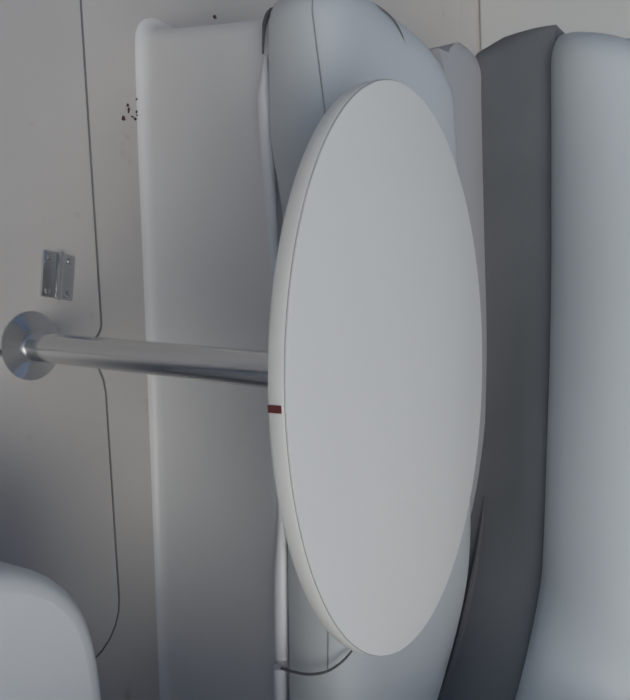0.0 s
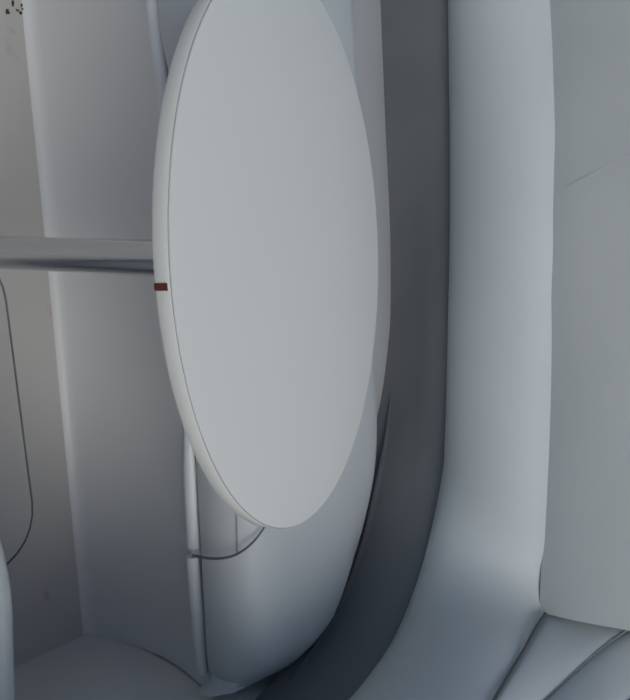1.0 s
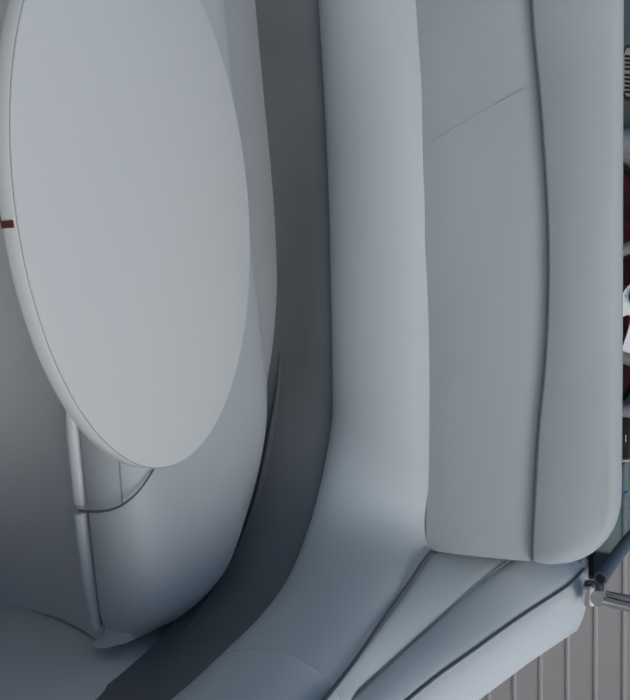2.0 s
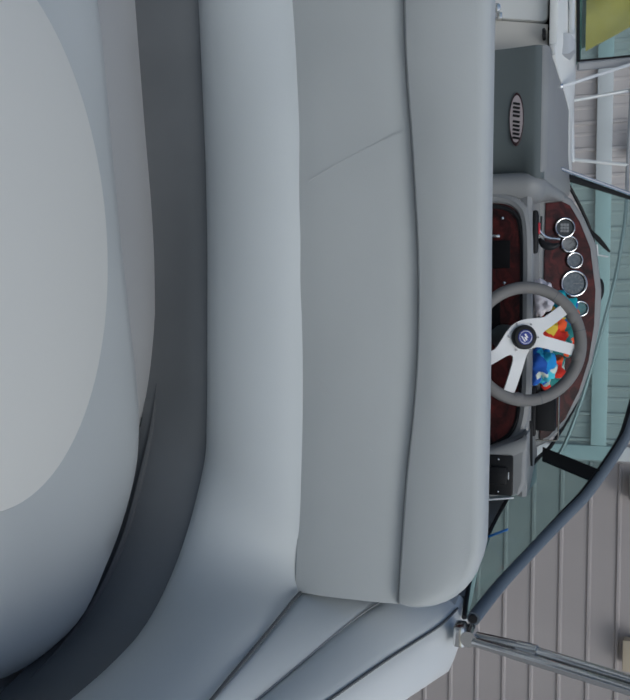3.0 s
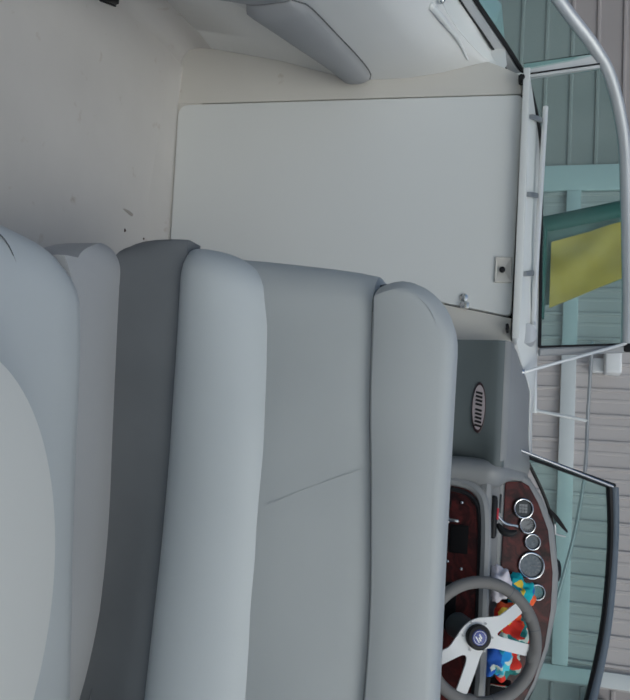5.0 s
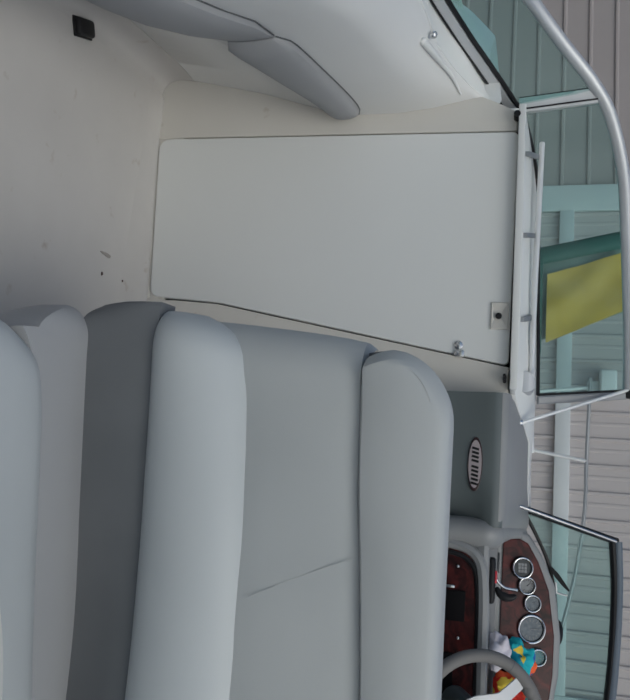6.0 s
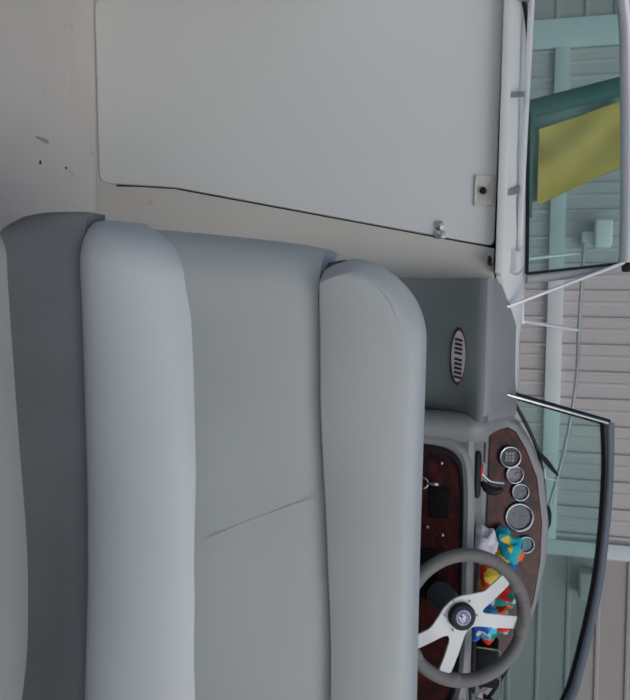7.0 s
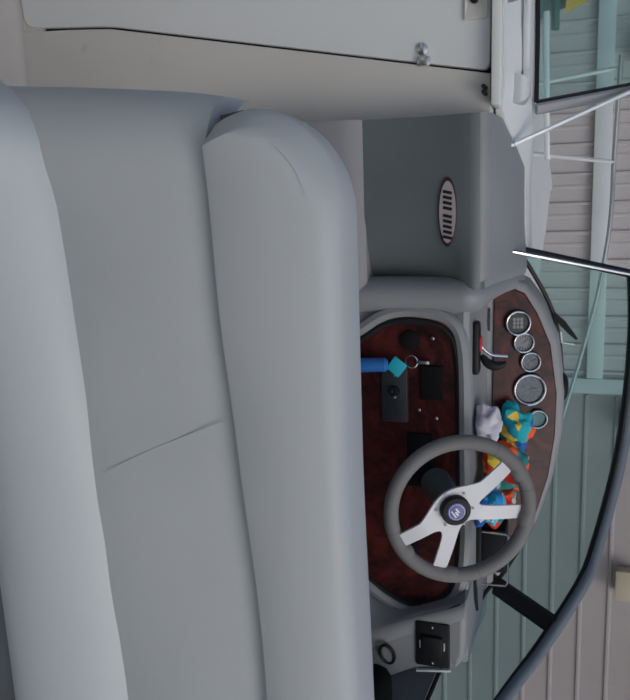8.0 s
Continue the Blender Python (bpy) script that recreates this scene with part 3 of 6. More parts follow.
def bulkhead():
    """The cabin bulkhead with its doorway cut through, closed by the slanted door."""
    y0, y1 = 0.232, 0.30
    gap = 0.0055
    d = DOOR
    # pieces round the doorway
    left = [(-2.03, FLOOR), (d[0][0] - 0.0075, FLOOR), (d[1][0] - 0.0075, 1.045), (-1.737, 1.045), (-1.769, 0.988), (-1.795, 0.935), (-1.803, 0.876), (-1.83, 0.80), (-2.03, 0.75)]
    right = [(-1.115, FLOOR), (-0.80, FLOOR), (-0.80, 1.045), (d[2][0] + gap, 1.045), (d[4][0] + gap, 0.10), (d[5][0] + gap, -0.03)]
    sill = [(d[0][0] - gap + 0.002, FLOOR), (-1.117, FLOOR), (-1.117, -0.1525), (d[0][0] - gap + 0.002, -0.1925)]
    for nm, o in (("wall_port", left), ("wall_centre", right), ("wall_sill", sill)):
        solo(nm, slab(o, facing_aft(y0), y1 - y0, 0.008 if nm == "wall_sill" else 0.0015, 3), GEL, "cream gelcoat cabin bulkhead beside the door", "wall", "structure", smooth=30)
    t = thing("door_1", (-1.35, 0.24, -0.15), "closed white gelcoat cabin door with a slanted edge", "door", "", "structure")
    out = soften(d, [0.045, 0.02, 0.02, 0, 0.03, 0, 0.035])
    part("door_leaf", slab(out, facing_aft(0.226), 0.05, 0.0025), GEL_WHITE, t, smooth=30)
    part("seal", slab(soften([(u + (0.010 if u > -1.3 else -0.010), v + (0.008 if v > 0.5 else -0.008)) for u, v in d], [0.045, 0.012, 0.004, 0, 0.02, 0, 0.03]), facing_aft(0.246), 0.026), SWITCH, t, "dark gap round the leaf", smooth=0)
    part("threshold", span(-1.712, -1.104, 0.2335, 0.25, FLOOR + 0.002, -0.10, 0.0), GEL, t, "cream rebate under the leaf", smooth=0)
    # lock recess plate, snap and lower catch
    ring = lambda u0, u1, v0, v1, y: [Vector((u0, y, v0)), Vector((u1, y, v0)), Vector((u1, y, v1)), Vector((u0, y, v1))]
    part("lock_plate", loft([ring(-1.112, -1.028, 0.988, 1.040, 0.227), ring(-1.111, -1.029, 0.989, 1.039, 0.2195), ring(-1.108, -1.032, 0.991, 1.037, 0.2185), ring(-1.086, -1.058, 0.996, 1.022, 0.2245)]), GEL, t, "ivory dished lock plate", smooth=0)
    part("lock_barrel", lathe([(0, 0.0), (0.0095, 0.0), (0.0095, 0.006), (0.006, 0.008), (0, 0.008)], pose(-1.069, 0.2225, 1.011, 90), 16), BLACK, t)
    part("snap_fastener", lathe([(0, 0), (0.014, 0), (0.013, 0.006), (0.006, 0.009), (0, 0.009)], pose(-0.977, 0.2265, 0.897, 90), 16), STEEL, t)
    part("catch", rbox((-0.951, 0.222, 0.90), (0.02, 0.012, 0.03), 0.003), STEEL, t)
    # header track over the door
    h = thing("door_track", (-1.29, 0.22, 1.05), "white moulded track along the top of the door", "door track", "", "structure")
    part("track", span(-1.745, -0.845, 0.205, 0.30, 1.0495, 1.066, 0.005), GEL_WHITE, h)
    part("track_lip", span(-1.745, -0.845, 0.196, 0.206, 1.050, 1.0715, 0.003), GEL_WHITE, h)
    for x in (-0.885, -0.873):
        part("bolt", tube([(x, 0.19, 1.035), (x, 0.23, 1.035)], 0.005, 8), BLACK, h)
    part("bumper", tube([(-1.712, 0.195, 1.045), (-1.712, 0.23, 1.045)], 0.011, 10), BLACK, h)
    # cove at the foot of the door
    rings = []
    for x in (-1.86, -1.70, -1.12, -0.62):
        z = -0.152 if x > -1.2 else -0.185
        ring = [Vector((x, 0.234, FLOOR - 0.004))]
        for i in range(9):
            q = math.pi / 2 * i / 8
            ring.append(Vector((x, 0.2318 - 0.13 * (1 - math.cos(q)), FLOOR - 0.0006 + max(0.004, z - 0.010 - FLOOR) * (1 - math.sin(q)))))
        rings.append(ring)
    solo("trim", loft(rings), GEL_FLOOR, "rounded cream cove between floor and bulkhead", "trim", "structure", smooth=60)


def port_side():
    """Port liner wall with its long dark grey side pad, and the locker below."""
    st = ((-1.735, 0.2305, 0.45, 0.548), (-1.728, 0.12, 0.425, 0.538), (-1.70, -0.08, 0.36, 0.508), (-1.65, -0.38, 0.26, 0.455), (-1.60, -0.55, 0.165, 0.375), (-1.56, -0.75, 0.075, 0.27), (-1.52, -1.0, 0.06, 0.2), (-1.5, -1.6, 0.02, 0.16), (-1.5, -2.6, 0.02, 0.16))
    st = [(p.x, p.y, p.z, q.z) for p, q in zip(curve([(x, y, zb) for x, y, zb, zt in st], 6), curve([(x, y, zt) for x, y, zb, zt in st], 6))]
    wall = []
    ys = [0.2305, 0.2, 0.16, 0.12, 0.07, 0.02, -0.03, -0.08, -0.15, -0.22, -0.3, -0.38, -0.46, -0.55, -0.65, -0.75, -0.87, -1.0, -1.3, -1.6, -2.1, -2.6]
    fine = []
    for y in ys:
        j = next(q for q in range(len(st) - 1) if st[q + 1][1] - 1e-5 <= y <= st[q][1] + 1e-5)
        f = (y - st[j][1]) / (st[j + 1][1] - st[j][1])
        fine.append((st[j][0] + (st[j + 1][0] - st[j][0]) * f, y, st[j][2] + (st[j + 1][2] - st[j][2]) * f, st[j][3] + (st[j + 1][3] - st[j][3]) * f))
    for (x, y, zb, zt) in fine:
        wall.append([Vector((x - 0.22, y, FLOOR)), Vector((x - 0.12, y, FLOOR + 0.6 * (zb - FLOOR))), Vector((x - 0.035, y, zb - 0.01)), Vector((x - 0.02, y, zb)), Vector((x - 0.02, y, zt)), Vector((x - 0.018, y, zt + 0.3 * (along(CREST, y)[1] - zt))), Vector((x - 0.03, y, zt + 0.6 * (along(CREST, y)[1] - zt))), Vector((x - 0.048, y, along(CREST, y)[1] - 0.065)), Vector((min(x - 0.056, (x - 0.048 + along(CREST, y)[0]) / 2), y, along(CREST, y)[1] - 0.024)), Vector((along(CREST, y)[0] + 0.004, y, along(CREST, y)[1] - 0.004)), Vector((along(CREST, y)[0] - 0.01, y, along(CREST, y)[1] - 0.002)), Vector((-2.06, y, along(CREST, y)[1] - 0.1)), Vector((-2.06, y, FLOOR))])
    solo("wall_liner_port", loft(wall), GEL_MIX, "white moulded port liner wall of the cockpit", "wall", "structure", smooth=75)
    cove = []
    for (x, y, zb, zt) in fine:
        a, b, c = Vector((x - 0.13, y, FLOOR - 0.0006)), Vector((x - 0.218, y, FLOOR)), Vector((x - 0.218 + 0.1 * 0.12 / (0.6 * (zb - FLOOR)), y, FLOOR + 0.12))
        cove.append([a.lerp(b, q).lerp(b.lerp(c, q), q) for q in [i / 8 for i in range(9)]] + [c + Vector((-0.02, 0, 0)), Vector((x - 0.235, y, FLOOR - 0.004)), Vector((x - 0.13, y, FLOOR - 0.004))])
    solo("trim", loft(cove), GEL_FLOOR, "rounded cream cove along the foot of the port liner", "trim", "structure", smooth=60)
    t = thing("side_pad", (-1.66, -0.3, 0.2), "grey vinyl side pad curving along the white port liner", "side pad")
    for a, b in ((0.222, -0.352), (-0.360, -2.2)):
        rings, edge = [], []
        for i in range(19):
            y = a + (b - a) * i / 18
            j = next(q for q in range(len(st) - 1) if st[q + 1][1] - 1e-5 <= y <= st[q][1] + 1e-5)
            f = (y - st[j][1]) / (st[j + 1][1] - st[j][1])
            x, zb, zt = (st[j][q] + (st[j + 1][q] - st[j][q]) * f for q in (0, 2, 3))
            e = min(1, math.sqrt(max(0, 1 - (1 - min(i, 18 - i) / 2.0) ** 2)) if min(i, 18 - i) < 2 else 1)
            th = 0.012 + 0.028 * e
            zm, hh = (zb + zt) / 2, (zt - zb) / 2 * (0.72 + 0.28 * e)
            rings.append([Vector((x - 0.021 + th * max(0, math.cos(q)) ** 0.6, y, zm + hh * math.sin(q))) for q in [math.pi * (-0.5 + r / 10) for r in range(11)]] + [Vector((x - 0.03, y, zm + hh)), Vector((x - 0.03, y, zm - hh))])
            edge.append((x - 0.0185, y, zm + hh + 0.0005))
        part("pad_section", loft(rings), PAD_GREY, t)
        part("edge_seam", tube(edge, 0.0022, 6), THREAD_SHADE, t, "dark joint along the pad")
    # a moulded handrail and a snap under the port screen
    r = thing("moulded_grip", (-1.80, 0.0, 0.8), "white moulded grip strip on the port liner", "grip")
    pts = curve([(-1.79, 0.20, 0.868), (-1.81, 0.12, 0.845), (-1.818, 0.05, 0.818), (-1.815, -0.03, 0.793), (-1.81, -0.08, 0.777)], 5)
    part("grip", tube(pts, [0.003 + 0.009 * min(1, i / 14) for i in range(len(pts) - 1)] + [0.006], 10), GEL_WHITE, r)
    part("snap_fastener", lathe([(0, 0), (0.012, 0), (0.011, 0.007), (0.005, 0.012), (0, 0.012)], pose(-1.845, -0.05, 0.806, 0, 60, 0), 14), STEEL, r)


# ---- lounge seat round the table ----
def back_y(x, y0):
    """The back bows a little towards the table at both ends."""
    q = min(1.0, max(0.0, (0.15 - x) / 0.5))
    return y0 - 0.12 * max(0.0, x - 0.15) ** 2 - 0.034 * q * q * (3 - 2 * q)


def end_fall(x, x0, x1, r):
    """1 in the middle, falling to 0 at both ends as a quarter circle of radius r."""
    d = min(x - x0, x1 - x)
    return 1.0 if d >= r else math.sqrt(max(0.0, 1 - (1 - max(d, 0) / r) ** 2))


BX0, BX1 = -0.792, 0.516


def stations(x0, x1, n=44, r=0.14):
    """Steps along x, close together near the ends."""
    k = 10
    a = [x0 + r * (1 - math.cos(math.pi / 2 * i / k)) for i in range(k)]
    m = [x0 + r + (x1 - x0 - 2 * r) * i / n for i in range(n + 1)]
    return a + m + [x1 - (q - x0) for q in reversed(a)]


SEAM = curve([(-0.80, 0.811, 0), (-0.74, 0.8135, 0), (-0.64, 0.817, 0), (-0.5, 0.824, 0), (-0.33, 0.839, 0), (-0.15, 0.849, 0), (0.016, 0.848, 0), (0.15, 0.840, 0), (0.27, 0.829, 0), (0.44, 0.821, 0), (0.56, 0.820, 0)], 5)


def seam_z(x):
    """Height of the seam under the top roll."""
    return float(np.interp(x, [q.x for q in SEAM], [q.y for q in SEAM]))


def bolster_rise(run):
    """How much of its full height the bolster has, by the distance from its free end."""
    return float(np.interp(run, (0, 0.015, 0.03, 0.046, 0.07, 0.092, 0.17, 0.27, 0.43, 0.63, 0.83), (0.30, 0.46, 0.58, 0.68, 0.77, 0.83, 0.89, 0.93, 0.98, 1.015, 1.0)))


def backrest():
    """Helm seat back, whose rear is the lounge's backrest: flat panel, top roll and the body between."""
    t = thing("helm_bench", (-0.13, -0.6, FLOOR), "pale grey vinyl helm bench with a rolled top, backing the lounge", "bench")
    xs = stations(BX0, BX1)
    # middle panel
    rings = []
    for x in xs:
        e = end_fall(x, BX0, BX1 + 0.2, 0.09)
        y = back_y(x, -0.676) + 0.09 * (1 - e)
        zs = seam_z(x)
        puff = 0.012 + wob((x * 3, 0.2, 0.1), 1.0, 0.004)
        ring = []
        for i in range(9):
            f = i / 8
            z0 = 0.396 + 0.226 * bolster_rise(x + 0.832) - 0.016 - 0.075 * max(0.0, 1 - (x - BX0) / 0.13)
            z = z0 + (zs - 0.004 - z0) * f
            slant = -0.040 * (1 - f) ** 0.8 * max(0.0, min(1.0, (BX0 + 0.28 - x) / 0.28)) ** 2
            ring.append(Vector((x + slant, y - puff * (math.sin(math.pi * f) ** (0.6 if f < 0.5 else 0.35) if f < 0.99 else 0.25) + 0.002 + wob((x, z, 0), 9, 0.0016), z)))
        ring += [Vector((x, y + 0.06, zs)), Vector((x, y + 0.06, z0 - 0.015))]
        rings.append(ring)
    part("back_panel", loft(rings), VINYL_MID, t, "mid grey vinyl panel with creases")
    # top roll: a flat face with softened edges, boxed at the top and at both ends
    rx0, rad, soft = -0.771, 0.135, 0.026
    rise = lambda x: 0.978 - seam_z(x) - 0.035

    def tuck(x, z):
        """The free end draws in towards the seam."""
        return 0.024 * max(0.0, 1 - (z - seam_z(x)) / 0.065) ** 1.5 * max(0.0, 1 - (x - rx0) / 0.12)

    def rim(x, z):
        """Distance of a point of the face from the roll's outline."""
        v = (z - seam_z(x) - 0.035) / rise(x)
        u = max((rx0 + rad - x) / rad, (x - (BX1 - rad)) / rad)
        if u <= 0:
            return rise(x) * (1 - v)
        return rad * (1 - math.hypot(u, max(v, 0.0)))

    def face(x, z):
        d = min(1.0, max(0.0, rim(x, z)) / soft)
        w = min(1.0, max(0.0, (rx0 + rad - x) / (0.5 * rad)))
        b = 1 - min(1.0, max(0.0, rim(x, z)) / 0.030)
        return (1 - w) * soft * 0.95 * (1 - math.sqrt(max(0.0, 1 - (1 - d) ** 2))) + w * 0.040 * b ** 1.15
    rings = []
    for x in sorted(stations(rx0, BX1, 44, 0.14) + [rx0 + 0.012 * i + 0.006 for i in range(1, 10)]):
        zs = seam_z(x)
        zt = zs + 0.035 + rise(x) * end_fall(x, rx0, BX1, rad)
        y, h = back_y(x, -0.688), zt - zs
        ring = [Vector((x, y + 0.004 + face(x, zs), zs))]
        for f in (0.03, 0.1, 0.2, 0.32, 0.45, 0.57, 0.68, 0.77, 0.84, 0.9, 0.94, 0.97, 0.99, 1.0):
            z = zs + h * f
            puff = -0.005 - 0.012 * math.sin(math.pi * min(1, f * 1.1)) ** 0.7 if f < 0.9 else -0.005 - 0.0045 * (1 - f) / 0.1
            ring.append(Vector((x, y + puff + face(x, z) + wob((x, f, 2), 7, 0.0015), z)))
        ring += [Vector((x, y + d, zs + h * f)) for d, f in ((0.05, 1.0), (0.085, 0.995), (0.105, 0.965), (0.114, 0.88), (0.116, 0.5), (0.116, 0.0))]
        for v in ring:
            v.x += tuck(v.x, v.z)
        rings.append(ring)
    part("top_roll", loft(rings), VINYL_MID, t, "padded roll along the top")
    cap = []
    for a in [0.05 + 1.25 * i / 18 for i in range(19)]:
        x = rx0 + rad - (rad - 0.030) * math.cos(a)
        z = seam_z(x) + 0.035 + (rise(x) - 0.030) * math.sin(a)
        cap.append((x + tuck(x, z), back_y(x, -0.688) - 0.0125 + face(x, z), z))
    part("cap_seam", tube(cap, [0.0002 + 0.0005 * math.sin(math.pi * (i + 1) / 20) for i in range(19)], 6), VINYL_MID, t, "sewn seam round the boxed end")
    # welt between panel and roll
    part("welt", tube([(x, back_y(x, -0.6795) + 0.09 * (1 - end_fall(x, BX0, BX1 + 0.2, 0.09)), seam_z(x) - 0.001) for x in xs[8:-1]], 0.0024, 8), PAD_GREY, t, "sewn seam")
    # body towards the helm
    rings = []
    for x in (BX0 + 0.06, BX0 + 0.08, 0.0, BX1 - 0.03, BX1 - 0.012):
        y = back_y(x, -0.575)
        rings.append([Vector((x, y, FLOOR)), Vector((x, y, 0.84)), Vector((x, y + 0.02, 0.86)), Vector((x, y + 0.06, 0.86)), Vector((x, y + 0.07, 0.82)), Vector((x, y + 0.07, FLOOR))])
    part("back_shell", loft(rings), VINYL, t)
    # dark pull tab at the free end of the roll
    part("tab", rbox((-0.759, -0.658, 0.832), (0.016, 0.03, 0.034), 0.003, 2, (0, -8, 0)), THREAD_SHADE, t, "dark zip end")
    # creases pressed into the panel
    for pts in (((-0.30, 0.634), (-0.335, 0.70), (-0.37, 0.78), (-0.388, 0.826)), ((0.08, 0.64), (0.1, 0.66), (0.118, 0.672)), ((0.2, 0.73), (0.215, 0.75), (0.225, 0.762))):
        part("crease", tube([(x, back_y(x, -0.6855) - 0.0008, z) for x, z in [(p.x, p.y) for p in curve([(a, b, 0) for a, b in pts], 5)]], [0.0003] + [0.0006] * 13 + [0.0004] * 2 if len(pts) == 4 else [0.0005] * 11, 6), VINYL_MID, t)


# the foot of the backrest: bottom line, lip line and groove line, walked together round the corner
LOW = [(-0.832, -0.743), (-0.775, -0.741), (-0.65, -0.722), (-0.45, -0.688), (-0.2, -0.646), (0.05, -0.638), (0.17, -0.652), (0.28, -0.692), (0.43, -0.776), (0.535, -0.90), (0.59, -1.06), (0.612, -1.2), (0.617, -1.35), (0.617, -1.7), (0.617, -2.6)]
LIP = [(-0.832, -0.742), (-0.775, -0.736), (-0.65, -0.719), (-0.45, -0.693), (-0.2, -0.672), (0.064, -0.667), (0.18, -0.667), (0.276, -0.68), (0.42, -0.769), (0.53, -0.896), (0.572, -1.05), (0.586, -1.2), (0.59, -1.35), (0.59, -1.7), (0.59, -2.6)]
TOP = [(-0.832, -0.715), (-0.775, -0.714), (-0.65, -0.712), (-0.45, -0.712), (-0.2, -0.69), (0.064, -0.668), (0.25, -0.668), (0.395, -0.672), (0.518, -0.682), (0.545, -0.88), (0.566, -1.04), (0.580, -1.2), (0.588, -1.35), (0.592, -1.7), (0.592, -2.6)]
SEAT_Z = 0.262


def foot_of_back():
    low, lip, top = (curve([(x, y, 0) for x, y in q], 7) for q in (LOW, LIP, TOP))
    n = len(low)
    cut = next(i for i in range(n) if lip[i].y < -1.19 and lip[i].x > 0.3)
    t = thing("lumbar_bolster", (0, -0.72, SEAT_Z - 0.02), "light grey vinyl bolster over a dark band, round the seat", "bolster", "lumbar bolsters")
    u = thing("lumbar_bolster", (0.57, -1.8, SEAT_Z - 0.02), "light grey vinyl bolster over a dark band, along the coaming", "bolster", "lumbar bolsters")
    prof = ((0.0, 0.396), (0.010, 0.399), (0.028, 0.415), (0.044, 0.445), (0.053, 0.48), (0.054, 0.515), (0.046, 0.552), (0.030, 0.585), (0.010, 0.607), (-0.012, 0.618), (-0.034, 0.614), (-0.05, 0.60), (-0.07, 0.56), (-0.07, 0.396))
    for th, a, b in ((t, 0, cut), (u, cut, n - 1)):
        rings, dark = [], []
        for i in range(a, b + 1):
            p, q, w = lip[i], top[i], low[i]
            d = (lip[min(i + 1, n - 1)] - lip[max(i - 1, 0)]).normalized()
            nrm = Vector((d.y, -d.x, 0))
            run = lip[i].x - lip[0].x
            start = th is t and run < 0.085
            e = math.sqrt(max(0.0, 1 - (1 - run / 0.085) ** 2)) if start else 1.0
            e2 = 1.018 * bolster_rise(run) if th is t and lip[i].x < 0.45 else 1.0
            drop = 1 - 0.07 * math.sqrt(max(0, 1 - (1 - min(1, (i - a) / 4.0)) ** 2)) if th is u else 1.0
            ring = []
            for o, z in prof:
                f = min(1.0, max(0.0, (z - 0.396) / 0.215))
                base = p.lerp(q, f)
                base = base + nrm * ((o + 0.07) * (0.35 + 0.65 * e) - 0.07 - 0.03 * (1 - e))
                zz = 0.396 + (z - 0.396) * e2 * drop
                ring.append(Vector((base.x + wob((base.x, base.y, z), 6, 0.0025), base.y + wob((base.y, base.x, z + 5), 6, 0.0025), zz)))
            rings.append(ring)
            k = nrm * (-0.012 * (1 - e))
            back = w - nrm * 0.09
            lift = 0.06 * (1 - math.sqrt(max(0.0, 1 - (1 - run / 0.045) ** 2))) if th is t and run < 0.045 else 0.0
            reach = Vector((-0.010 * max(0.0, 1 - run / 0.12), 0, 0)) if th is t else Vector()
            dark.append([v + k * m + reach for v, m in ((Vector((w.x, w.y, SEAT_Z - 0.03 + lift)) - nrm * 0.02 * min(1, lift / 0.02), 1), (Vector((w.x, w.y, SEAT_Z + lift)), 1), (w.lerp(p, 0.5) + nrm * 0.006 + Vector((0, 0, 0.335 + 0.4 * lift)), 1), (p + nrm * 0.004 + Vector((0, 0, 0.385)), 1), (p + Vector((0, 0, 0.402)), 1), (p - nrm * 0.07 + Vector((0, 0, 0.402)), 0), (Vector((back.x, back.y, SEAT_Z - 0.03 + lift)), 0))])
        part("bolster_roll", loft(rings), VINYL, th, "light grey padded roll")
        if th is t:
            part("end_seam", tube([q + Vector((0, -0.002, 0)) for q in rings[-1][0:10]], 0.0010, 6), VINYL_MID, th, "sewn end seam")
        part("dark_band", loft(dark), VINYL_DARK, th, "dark grey vinyl band")
        if th is t:
            # dark tube standing in for the shade between band and cushion round the corner
            pts = [v for v in (low[i] + Vector((0, 0, SEAT_Z - 0.003)) for i in range(a, b + 1)) if v.x > 0.10 and v.y > -1.08]
            part("joint", tube(pts, [0.0005 + 0.0075 * math.sin(math.pi * (i + 0.5) / len(pts)) ** 0.8 for i in range(len(pts))], 8), THREAD_SHADE, th, "dark tube for the shade behind the seat cushion")


